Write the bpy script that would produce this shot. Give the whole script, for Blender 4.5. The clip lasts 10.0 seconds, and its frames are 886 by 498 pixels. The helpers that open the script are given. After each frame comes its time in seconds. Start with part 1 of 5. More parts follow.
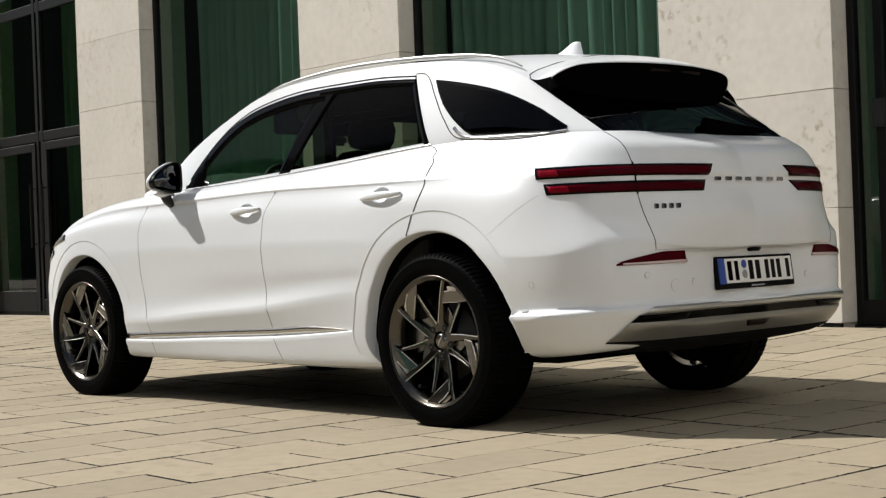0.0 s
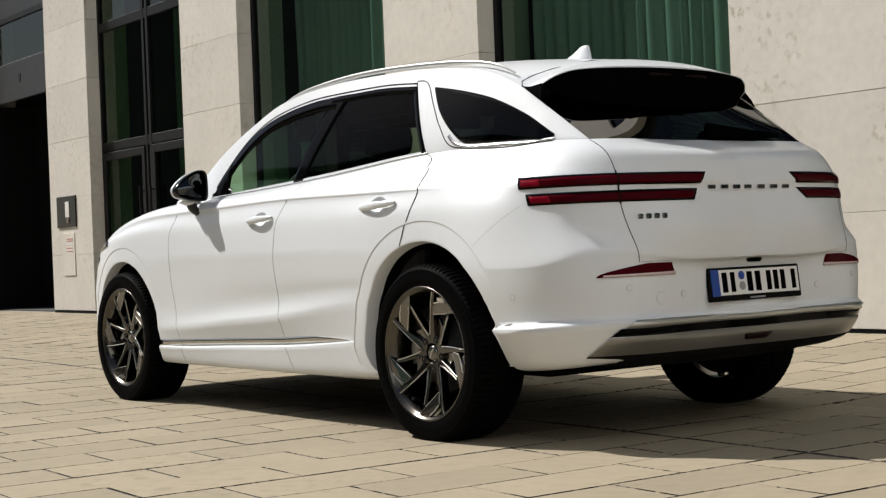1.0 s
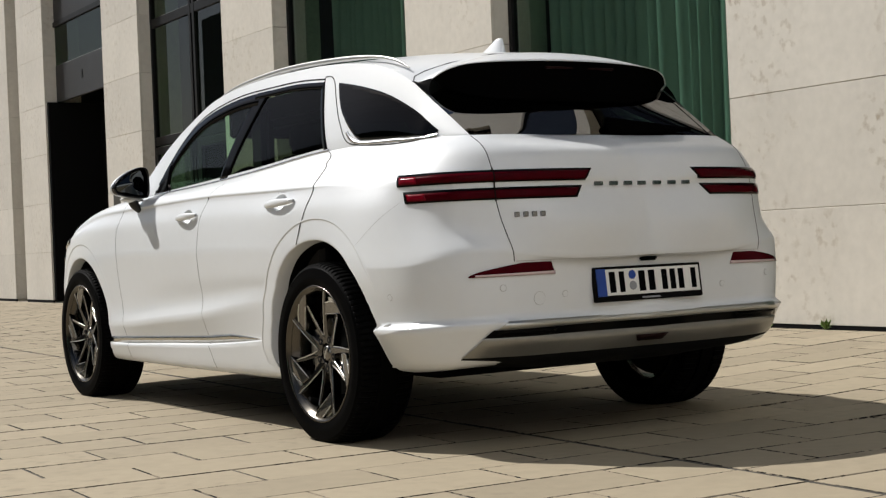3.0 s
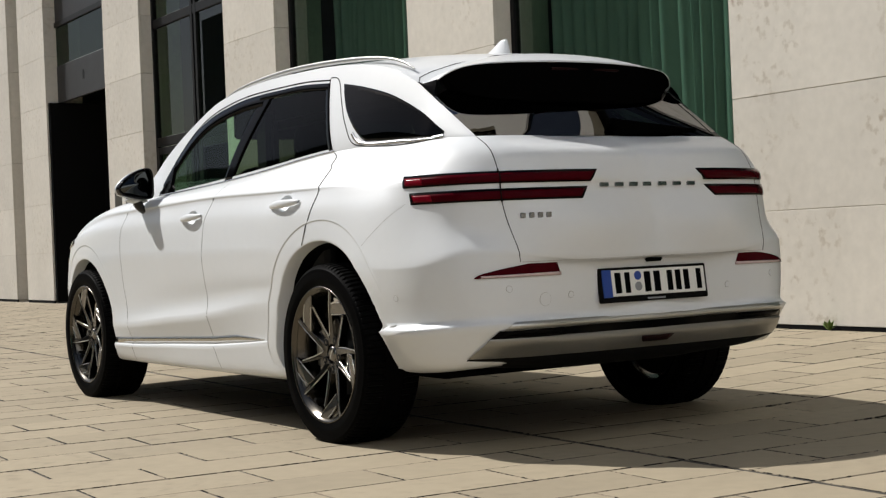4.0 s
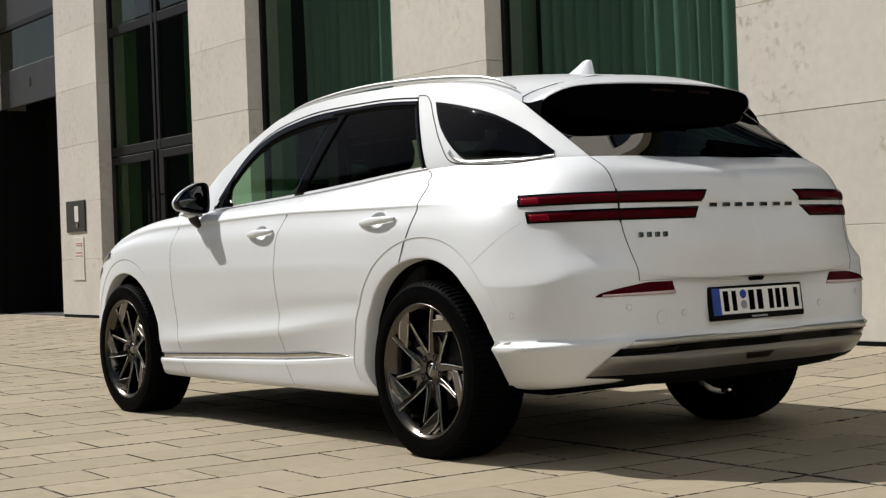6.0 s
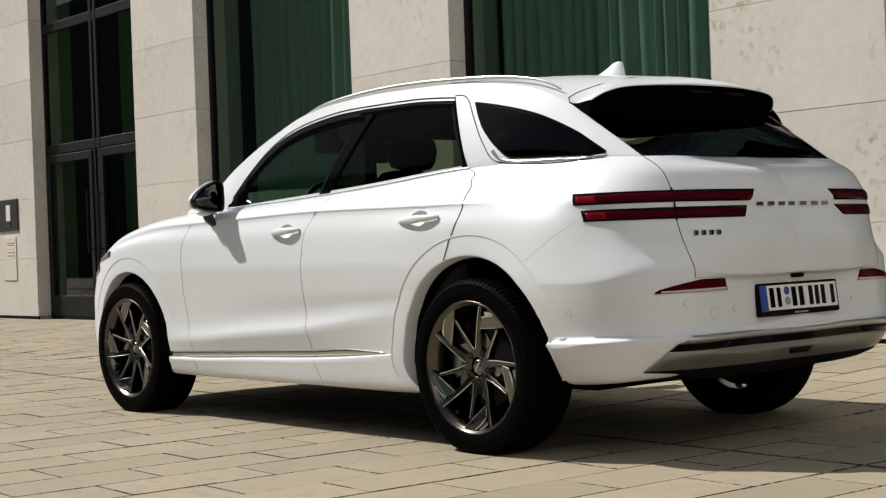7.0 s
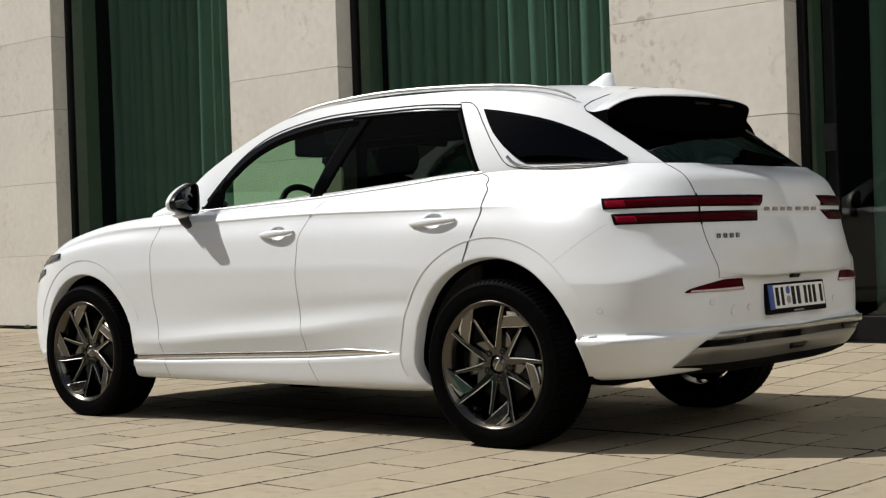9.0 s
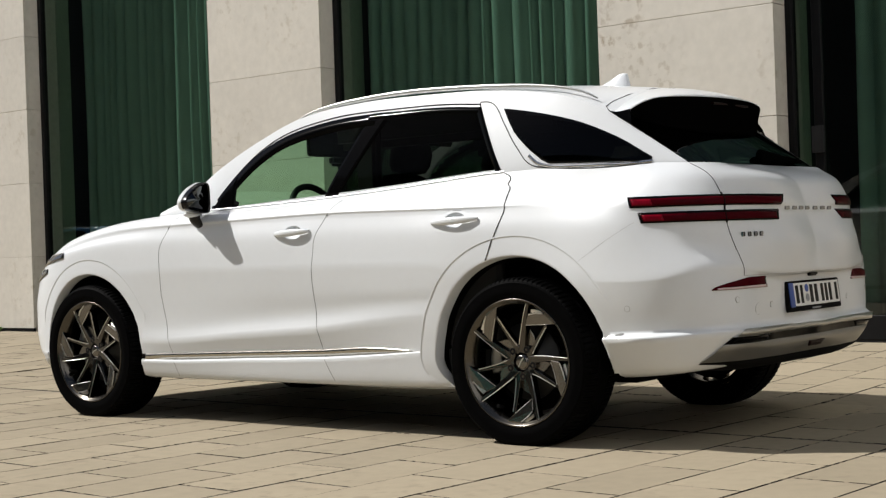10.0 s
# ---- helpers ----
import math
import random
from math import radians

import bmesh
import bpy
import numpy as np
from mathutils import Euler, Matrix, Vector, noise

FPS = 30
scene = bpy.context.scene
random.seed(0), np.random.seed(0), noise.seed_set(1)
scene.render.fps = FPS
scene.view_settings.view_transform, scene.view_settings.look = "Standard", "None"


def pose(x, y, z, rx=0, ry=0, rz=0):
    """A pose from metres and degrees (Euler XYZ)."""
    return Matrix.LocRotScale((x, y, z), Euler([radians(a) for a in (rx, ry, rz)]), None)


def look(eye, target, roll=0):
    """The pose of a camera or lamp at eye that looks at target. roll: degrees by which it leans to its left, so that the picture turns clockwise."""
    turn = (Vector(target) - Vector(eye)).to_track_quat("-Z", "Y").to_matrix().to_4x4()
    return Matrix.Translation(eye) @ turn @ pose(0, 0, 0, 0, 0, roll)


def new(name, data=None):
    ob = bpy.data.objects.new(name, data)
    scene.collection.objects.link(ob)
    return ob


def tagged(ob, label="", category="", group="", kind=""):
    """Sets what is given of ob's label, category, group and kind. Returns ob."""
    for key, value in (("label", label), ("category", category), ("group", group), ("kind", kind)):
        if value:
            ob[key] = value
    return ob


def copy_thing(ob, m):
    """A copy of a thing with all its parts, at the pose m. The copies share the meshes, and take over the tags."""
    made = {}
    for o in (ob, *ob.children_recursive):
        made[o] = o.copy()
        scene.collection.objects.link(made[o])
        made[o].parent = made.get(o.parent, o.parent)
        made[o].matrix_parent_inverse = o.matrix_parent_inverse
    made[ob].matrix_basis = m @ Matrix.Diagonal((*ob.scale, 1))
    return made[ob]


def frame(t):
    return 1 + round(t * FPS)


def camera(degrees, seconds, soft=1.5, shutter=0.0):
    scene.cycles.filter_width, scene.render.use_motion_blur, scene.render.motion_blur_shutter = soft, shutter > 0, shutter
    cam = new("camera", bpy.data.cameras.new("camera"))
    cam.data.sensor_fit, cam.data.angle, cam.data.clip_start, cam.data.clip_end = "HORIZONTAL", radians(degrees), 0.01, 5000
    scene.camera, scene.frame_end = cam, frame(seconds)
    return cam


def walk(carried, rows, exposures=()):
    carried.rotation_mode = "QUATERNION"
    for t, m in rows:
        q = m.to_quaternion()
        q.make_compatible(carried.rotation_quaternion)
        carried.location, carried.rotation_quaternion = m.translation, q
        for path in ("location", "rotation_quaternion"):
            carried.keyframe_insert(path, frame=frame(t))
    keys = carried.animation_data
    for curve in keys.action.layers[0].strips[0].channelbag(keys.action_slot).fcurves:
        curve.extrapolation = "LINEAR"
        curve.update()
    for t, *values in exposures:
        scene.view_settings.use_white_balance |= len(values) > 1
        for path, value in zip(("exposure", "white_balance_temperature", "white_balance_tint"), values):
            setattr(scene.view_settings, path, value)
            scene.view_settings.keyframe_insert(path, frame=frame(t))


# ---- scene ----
cam = camera(33.5, 10.0, 1.3)
PATH = [
    (0, (-5.051, -4.479, 0.735), (-3.686, -3.017, 0.735), -2.2),
    (0.5, (-4.779, -4.65, 0.775), (-3.486, -3.125, 0.773), -2.2),
    (1, (-4.473, -4.839, 0.774), (-3.269, -3.241, 0.775), -2.3),
    (1.5, (-4.158, -5.033, 0.776), (-3.023, -3.386, 0.778), -2.3),
    (2, (-3.888, -5.142, 0.776), (-2.797, -3.466, 0.77), -2.5),
    (2.5, (-3.748, -5.219, 0.767), (-2.671, -3.533, 0.76), -2.4),
    (3, (-3.682, -5.258, 0.771), (-2.606, -3.572, 0.765), -2.4),
    (4.5, (-3.758, -5.235, 0.774), (-2.681, -3.55, 0.769), -2.4),
    (5, (-3.934, -5.116, 0.781), (-2.829, -3.449, 0.776), -2.2),
    (5.5, (-4.155, -4.985, 0.814), (-3.014, -3.342, 0.815), -2.1),
    (7, (-4.936, -4.505, 0.846), (-3.633, -2.987, 0.845), -2.1),
    (7.5, (-5.185, -4.338, 0.856), (-3.831, -2.866, 0.855), -2.0),
    (8, (-5.419, -4.171, 0.858), (-4.004, -2.758, 0.859), -2.0),
    (8.5, (-5.63, -4.038, 0.859), (-4.16, -2.682, 0.859), -2.0),
    (9, (-5.82, -3.898, 0.866), (-4.296, -2.602, 0.862), -2.0),
    (9.5, (-5.96, -3.767, 0.852), (-4.406, -2.508, 0.851), -2.0),
    (10, (-6.059, -3.659, 0.857), (-4.489, -2.421, 0.855), -2.0),
]
walk(cam, [(t, look(e, g, r)) for t, e, g, r in PATH], [(0, 0.23), (1.5, 0.20), (3, 0.14), (10, 0.12)])

# ---------------------------------------------------------------- light
SUN_TO = Vector((-0.40, 0.86, 1.0)).normalized()
world = bpy.data.worlds.new("sky")
scene.world = world
world.use_nodes = True
wn, wl = world.node_tree.nodes, world.node_tree.links
sky = wn.new("ShaderNodeTexSky")
sky.sky_type, sky.sun_disc = "NISHITA", False
sky.sun_elevation = math.asin(SUN_TO.z)
sky.sun_rotation = math.atan2(SUN_TO.x, SUN_TO.y)
sky.air_density, sky.dust_density = 1.0, 1.5
wl.new(sky.outputs[0], wn["Background"].inputs[0])
wn["Background"].inputs[1].default_value = 0.055
sun = new("sun", bpy.data.lights.new("sun", "SUN"))
sun.data.energy, sun.data.angle, sun.data.color = 5.0, radians(0.53), (1.0, 0.97, 0.925)
sun.matrix_world = look(tuple(SUN_TO * 30), (0, 0, 0))


# ---------------------------------------------------------------- materials
def material(name, color, rough=0.5, metal=0.0, vary=0.0, scale=8.0, bump=0.0, bump_scale=60.0, coat=0.0,
             spec=0.5, color2=None, per_piece=0.0, coat_rough=0.03):
    """A principled surface with two scales of colour variation, fine relief and a change from piece to piece."""
    m = bpy.data.materials.new(name)
    m.use_nodes = True
    n, l = m.node_tree.nodes, m.node_tree.links
    b = n["Principled BSDF"]
    b.inputs["Base Color"].default_value = (*color, 1)
    b.inputs["Roughness"].default_value = rough
    b.inputs["Metallic"].default_value = metal
    b.inputs["Coat Weight"].default_value = coat
    b.inputs["Coat Roughness"].default_value = coat_rough
    b.inputs["Specular IOR Level"].default_value = spec
    tc = n.new("ShaderNodeTexCoord")
    if vary > 0:
        big = n.new("ShaderNodeTexNoise")
        big.inputs["Scale"].default_value = scale
        big.inputs["Detail"].default_value = 6
        fine = n.new("ShaderNodeTexNoise")
        fine.inputs["Scale"].default_value = scale * 9
        fine.inputs["Detail"].default_value = 4
        l.new(tc.outputs["Object"], big.inputs["Vector"])
        l.new(tc.outputs["Object"], fine.inputs["Vector"])
        add = n.new("ShaderNodeMath")
        add.operation = "ADD"
        l.new(big.outputs[0], add.inputs[0])
        l.new(fine.outputs[0], add.inputs[1])
        half = n.new("ShaderNodeMapRange")
        half.inputs["From Min"].default_value, half.inputs["From Max"].default_value = 0.7, 1.3
        l.new(add.outputs[0], half.inputs["Value"])
        mix = n.new("ShaderNodeMix")
        mix.data_type = "RGBA"
        c2 = color2 or tuple(c * (1 - vary) for c in color)
        mix.inputs["A"].default_value = (*c2, 1)
        mix.inputs["B"].default_value = (*(min(1, c * (1 + vary * 0.4)) for c in color), 1)
        l.new(half.outputs[0], mix.inputs["Factor"])
        out = mix.outputs["Result"]
        if per_piece > 0:
            info = n.new("ShaderNodeObjectInfo")
            geo = n.new("ShaderNodeNewGeometry")
            s = n.new("ShaderNodeMath")
            s.operation = "ADD"
            l.new(info.outputs["Random"], s.inputs[0])
            l.new(geo.outputs["Random Per Island"], s.inputs[1])
            fr = n.new("ShaderNodeMath")
            fr.operation = "FRACT"
            l.new(s.outputs[0], fr.inputs[0])
            mr = n.new("ShaderNodeMapRange")
            mr.inputs["To Min"].default_value, mr.inputs["To Max"].default_value = 1 - per_piece, 1 + per_piece
            l.new(fr.outputs[0], mr.inputs["Value"])
            vm = n.new("ShaderNodeVectorMath")
            vm.operation = "SCALE"
            l.new(out, vm.inputs[0])
            l.new(mr.outputs[0], vm.inputs["Scale"])
            out = vm.outputs[0]
        l.new(out, b.inputs["Base Color"])
        rr = n.new("ShaderNodeMapRange")
        rr.inputs["To Min"].default_value, rr.inputs["To Max"].default_value = rough * 0.85, min(1, rough * 1.15)
        l.new(big.outputs[0], rr.inputs["Value"])
        l.new(rr.outputs[0], b.inputs["Roughness"])
    if bump > 0:
        t = n.new("ShaderNodeTexNoise")
        t.inputs["Scale"].default_value, t.inputs["Detail"].default_value = bump_scale, 5
        l.new(tc.outputs["Object"], t.inputs["Vector"])
        bp = n.new("ShaderNodeBump")
        bp.inputs["Strength"].default_value, bp.inputs["Distance"].default_value = bump, 0.004
        l.new(t.outputs[0], bp.inputs["Height"])
        l.new(bp.outputs[0], b.inputs["Normal"])
    return m


def glass(name, tint, gloss_rough=0.0, ior=1.5, most=0.35):
    """A pane: tinted see-through with a Fresnel gloss."""
    m = bpy.data.materials.new(name)
    m.use_nodes = True
    n, l = m.node_tree.nodes, m.node_tree.links
    n.remove(n["Principled BSDF"])
    tr, gl, fr, mx = (n.new("ShaderNodeBsdfTransparent"), n.new("ShaderNodeBsdfGlossy"), n.new("ShaderNodeFresnel"),
                      n.new("ShaderNodeMixShader"))
    tr.inputs[0].default_value = (*tint, 1)
    gl.inputs["Roughness"].default_value = gloss_rough
    gl.inputs["Color"].default_value = (1, 1, 1, 1)
    fr.inputs[0].default_value = ior
    cap = n.new("ShaderNodeMath")
    cap.operation = "MINIMUM"
    cap.inputs[1].default_value = most
    l.new(fr.outputs[0], cap.inputs[0])
    l.new(cap.outputs[0], mx.inputs[0])
    l.new(tr.outputs[0], mx.inputs[1])
    l.new(gl.outputs[0], mx.inputs[2])
    l.new(mx.outputs[0], n["Material Output"].inputs[0])
    return m


def travertine(name, base, stain, amount, per_piece, grain=0.05, patchy=(0.43, 0.58)):
    """Pale stone with cloudy tone, fine pores and brownish patches of weather."""
    m = material(name, base, 0.8, vary=0.09, scale=1.6, bump=grain, bump_scale=140, per_piece=per_piece)
    n, l = m.node_tree.nodes, m.node_tree.links
    b = n["Principled BSDF"]
    old = b.inputs["Base Color"].links[0].from_socket
    tc = n.new("ShaderNodeTexCoord")
    patch, speck = n.new("ShaderNodeTexNoise"), n.new("ShaderNodeTexNoise")
    patch.inputs["Scale"].default_value, patch.inputs["Detail"].default_value = 1.1, 3
    speck.inputs["Scale"].default_value, speck.inputs["Detail"].default_value = 14, 7
    l.new(tc.outputs["Object"], patch.inputs["Vector"])
    l.new(tc.outputs["Object"], speck.inputs["Vector"])
    r1, r2, mul = n.new("ShaderNodeMapRange"), n.new("ShaderNodeMapRange"), n.new("ShaderNodeMath")
    r1.inputs["From Min"].default_value, r1.inputs["From Max"].default_value = patchy
    r2.inputs["From Min"].default_value, r2.inputs["From Max"].default_value = 0.54, 0.68
    mul.operation = "MULTIPLY"
    l.new(patch.outputs[0], r1.inputs["Value"])
    l.new(speck.outputs[0], r2.inputs["Value"])
    l.new(r1.outputs[0], mul.inputs[0])
    l.new(r2.outputs[0], mul.inputs[1])
    k = n.new("ShaderNodeMath")
    k.operation = "MULTIPLY"
    k.inputs[1].default_value = amount
    l.new(mul.outputs[0], k.inputs[0])
    mix = n.new("ShaderNodeMix")
    mix.data_type = "RGBA"
    mix.inputs["B"].default_value = (*stain, 1)
    l.new(old, mix.inputs["A"])
    l.new(k.outputs[0], mix.inputs["Factor"])
    l.new(mix.outputs["Result"], b.inputs["Base Color"])
    return m


PAINT = material("white_paint", (0.68, 0.702, 0.722), 0.42, coat=0.55, spec=0.35, vary=0.015, scale=3, coat_rough=0.12)
BLACK_GLOSS = material("black_gloss", (0.002, 0.002, 0.0021), 0.10, spec=0.05)
MIRROR_BLACK = material("black_lacquer", (0.003, 0.003, 0.0033), 0.14, spec=0.25)
BLACK_TRIM = material("black_trim", (0.012, 0.012, 0.012), 0.35, spec=0.3, vary=0.15, scale=20)
# also the colour of the sheets that stand for shade in the passage
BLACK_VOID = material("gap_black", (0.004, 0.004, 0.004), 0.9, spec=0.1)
GAP = material("panel_gap_grey", (0.03, 0.029, 0.028), 0.9, spec=0.1)
LINER = material("wheel_liner", (0.003, 0.003, 0.003), 0.95, spec=0.05, vary=0.3, scale=20)
RUBBER = material("tyre_rubber", (0.0022, 0.0022, 0.0023), 0.5, spec=0.012, vary=0.25, scale=18, bump=0.1, bump_scale=150)
TREAD = material("tread_rubber", (0.0024, 0.0024, 0.0025), 0.6, spec=0.02, vary=0.3, scale=25, bump=0.1, bump_scale=150)
MIRROR_GLASS = material("mirror_silver", (0.07, 0.075, 0.075), 0.03, 1.0)
SATIN = material("satin_silver", (0.5, 0.5, 0.48), 0.32, 0.85, vary=0.06, scale=15)
SILL_SATIN = material("satin_grey_strip", (0.50, 0.48, 0.43), 0.2, 1.0, vary=0.08, scale=12)
SPOILER_BLACK = material("spoiler_black", (0.0015, 0.0015, 0.0015), 0.6, spec=0.0)
RIM = material("grey_alloy", (0.19, 0.18, 0.165), 0.22, 1.0, vary=0.08, scale=20)
RIM_ARM = material("dark_grey_alloy", (0.095, 0.09, 0.082), 0.2, 1.0, vary=0.08, scale=20)
RIM_CUT = material("machined_alloy", (0.74, 0.725, 0.70), 0.3, 1.0, vary=0.05, scale=20)
RIM_IN = material("rim_inner_alloy", (0.105, 0.096, 0.083), 0.24, 1.0, vary=0.1, scale=15)
DISC = material("brake_steel", (0.035, 0.034, 0.033), 0.45, 0.6, vary=0.2, scale=40)
RED_LENS = material("red_lens", (0.16, 0.0022, 0.010), 0.2, spec=0.08, vary=0.35, scale=25)
FOG_RED = material("unlit_fog_lens", (0.008, 0.0008, 0.001), 0.4, spec=0.1)
SEAM = material("fine_seam_grey", (0.40, 0.40, 0.40), 0.8, spec=0.1)
BADGE = material("dark_chrome", (0.22, 0.22, 0.225), 0.15, 1.0)
BRIGHT_STRIP = material("bright_strip", (0.58, 0.585, 0.59), 0.22, 1.0, vary=0.03, scale=20)
DARK_SATIN = material("dark_satin_silver", (0.27, 0.265, 0.25), 0.36, 0.85, vary=0.06, scale=15)
RED_DARK = material("dark_red_lens", (0.052, 0.0009, 0.004), 0.2, spec=0.03, vary=0.3, scale=30)
CLEAR_LENS = material("pale_lens", (0.55, 0.42, 0.42), 0.2, coat=0.6, vary=0.1, scale=40)
LAMP_DARK = material("headlamp_glass", (0.03, 0.03, 0.032), 0.1, coat=0.8)
LAMP_BRIGHT = material("headlamp_reflector", (0.7, 0.7, 0.7), 0.15, 0.9)
INTERIOR = material("dark_cabin", (0.006, 0.006, 0.006), 0.8, vary=0.2, scale=15)
LEATHER = material("dark_leather", (0.008, 0.0078, 0.0075), 0.6, spec=0.15, vary=0.15, scale=25, bump=0.1, bump_scale=200)
PLATE_WHITE = material("plate_white", (0.72, 0.72, 0.70), 0.35, vary=0.03, scale=20)
PLATE_BLUE = material("plate_blue", (0.01, 0.05, 0.28), 0.35)
PLATE_GREY = material("plate_grey", (0.25, 0.26, 0.28), 0.4)
GLASS_CLEAR = glass("clear_tinted_glass", (0.54, 0.72, 0.585), ior=1.16, most=0.1)
GLASS_DARK = glass("privacy_glass", (0.19, 0.21, 0.17), ior=1.12, most=0.06)
GLASS_QUARTER = glass("quarter_glass", (0.02, 0.022, 0.022), ior=1.22, most=0.12)
GLASS_REAR = glass("backlight_glass", (0.012, 0.012, 0.012), ior=1.42, most=0.25)
GLASS_BUILDING = glass("green_window_glass", (0.32, 0.455, 0.39), ior=1.6, most=0.30)
GLASS_DOOR = glass("dark_window_glass", (0.21, 0.34, 0.21), ior=1.35, most=0.10)
SKY_PANE = material("mirroring_pane", (0.01, 0.012, 0.014), 0.03, spec=1.0, coat=1.0)
STEEL = material("black_steel_frame", (0.007, 0.007, 0.0075), 0.45, 0.1, spec=0.2, vary=0.2, scale=10)
LINTEL = material("grey_metal_panel", (0.03, 0.03, 0.032), 0.45, 0.3, vary=0.15, scale=2)
CURTAIN = material("pale_curtain", (0.60, 0.62, 0.59), 0.9, vary=0.1, scale=4)
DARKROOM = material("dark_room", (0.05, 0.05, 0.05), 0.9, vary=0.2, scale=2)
STONE = travertine("travertine", (0.615, 0.58, 0.515), (0.35, 0.29, 0.20), 0.35, 0.05, patchy=(0.46, 0.63))
STONE_WORN = travertine("weathered_travertine", (0.615, 0.58, 0.515), (0.31, 0.25, 0.175), 0.78, 0.05, patchy=(0.45, 0.60))
STONE_JOINT = material("joint_mortar", (0.53, 0.485, 0.41), 0.9, vary=0.2, scale=20)
SLAB = travertine("paving_stone", (0.306, 0.260, 0.186), (0.20, 0.165, 0.12), 0.45, 0.08, 0.22)
SLAB_EDGE = material("slab_edge_dirt", (0.25, 0.21, 0.155), 0.95, vary=0.3, scale=3.2, color2=(0.004, 0.0035, 0.003), spec=0.1)
for nd in SLAB_EDGE.node_tree.nodes:
    if nd.type == "MAP_RANGE" and nd.inputs["From Min"].default_value > 0.5:
        nd.inputs["From Min"].default_value, nd.inputs["From Max"].default_value = 0.98, 1.10
SLAB.node_tree.nodes["Principled BSDF"].inputs["Specular IOR Level"].default_value = 0.15
BED = material("joint_bed", (0.05, 0.044, 0.033), 0.95, vary=0.3, scale=2.4, color2=(0.008, 0.007, 0.005))
LEAF = material("weed_leaf", (0.10, 0.17, 0.03), 0.6, vary=0.3, scale=40)
PANEL_BLACK = material("intercom_black", (0.012, 0.012, 0.013), 0.3, vary=0.2, scale=20)
PAPER = material("notice_white", (0.7, 0.68, 0.64), 0.6, vary=0.05, scale=30)
PAPER_RED = material("notice_red", (0.5, 0.16, 0.13), 0.6, vary=0.05, scale=30)
# surfaces of the added unseen walls that bounce or block light
BOUNCE_PALE = material("plaster_far", (0.82, 0.84, 0.87), 0.85, vary=0.08, scale=0.6)
BOUNCE_GREY = material("grey_stucco_far", (0.31, 0.32, 0.34), 0.9, vary=0.3, scale=0.4)
BLOCKER_DARK = material("dark_stucco_far", (0.06, 0.065, 0.055), 0.9, vary=0.4, scale=0.25)


# ---------------------------------------------------------------- building blocks
def part(name, data, mat, parent=None, label="", smooth=None):
    """Links a bmesh or a mesh as one object under a thing or a part."""
    if isinstance(data, bmesh.types.BMesh):
        me = bpy.data.meshes.new(name)
        data.normal_update()
        data.to_mesh(me)
        data.free()
    else:
        me = data
    if not me.materials:
        me.materials.append(mat)
    if smooth is not None:
        me.polygons.foreach_set("use_smooth", [smooth] * len(me.polygons))
    ob = new(name, me)
    if parent is not None:
        ob.parent = parent
        ob.matrix_parent_inverse = parent.matrix_world.inverted()
    if label:
        ob["label"] = label
    return ob


def mesh_of(name, verts, faces, smooth=True):
    me = bpy.data.meshes.new(name)
    me.from_pydata([tuple(float(c) for c in v) for v in verts], [], [tuple(int(i) for i in f) for f in faces])
    me.polygons.foreach_set("use_smooth", [smooth] * len(me.polygons))
    me.update()
    return me


def grid(name, P, wrap_u=False, wrap_v=False, flip=False, smooth=True):
    """A mesh from an array of points (rows, columns, 3)."""
    P = np.asarray(P, float)
    a, b = P.shape[:2]
    f = []
    for i in range(a if wrap_u else a - 1):
        for j in range(b if wrap_v else b - 1):
            q = (i * b + j, i * b + (j + 1) % b, ((i + 1) % a) * b + (j + 1) % b, ((i + 1) % a) * b + j)
            f.append(q[::-1] if flip else q)
    return mesh_of(name, P.reshape(-1, 3), f, smooth)


def box(bm, x0, x1, y0, y1, z0, z1, bevel=0.0, seg=1, rot=None):
    r = bmesh.ops.create_cube(bm, size=1)["verts"]
    for v in r:
        v.co = Vector(((x0 + x1) / 2 + v.co.x * (x1 - x0), (y0 + y1) / 2 + v.co.y * (y1 - y0), (z0 + z1) / 2 + v.co.z * (z1 - z0)))
        if rot is not None:
            v.co = rot @ v.co
    if bevel > 0:
        es = list({e for v in r for e in v.link_edges})
        bmesh.ops.bevel(bm, geom=es, offset=bevel, segments=seg, affect="EDGES", clamp_overlap=True)
    return bm


def boxed(name, dims, mat, parent=None, label="", bevel=0.0, seg=1):
    return part(name, box(bmesh.new(), *dims, bevel=bevel, seg=seg), mat, parent, label)


def cyl(bm, p0, p1, r0, r1=None, n=16, caps=True):
    p0, p1 = Vector(p0), Vector(p1)
    d = p1 - p0
    m = Matrix.Translation((p0 + p1) / 2) @ d.to_track_quat("Z", "Y").to_matrix().to_4x4()
    bmesh.ops.create_cone(bm, cap_ends=caps, segments=n, radius1=r0, radius2=r0 if r1 is None else r1, depth=d.length, matrix=m)
    return bm


def empty(name, at=(0, 0, 0)):
    e = new(name)
    e.location = at
    bpy.context.view_layer.update()
    return e


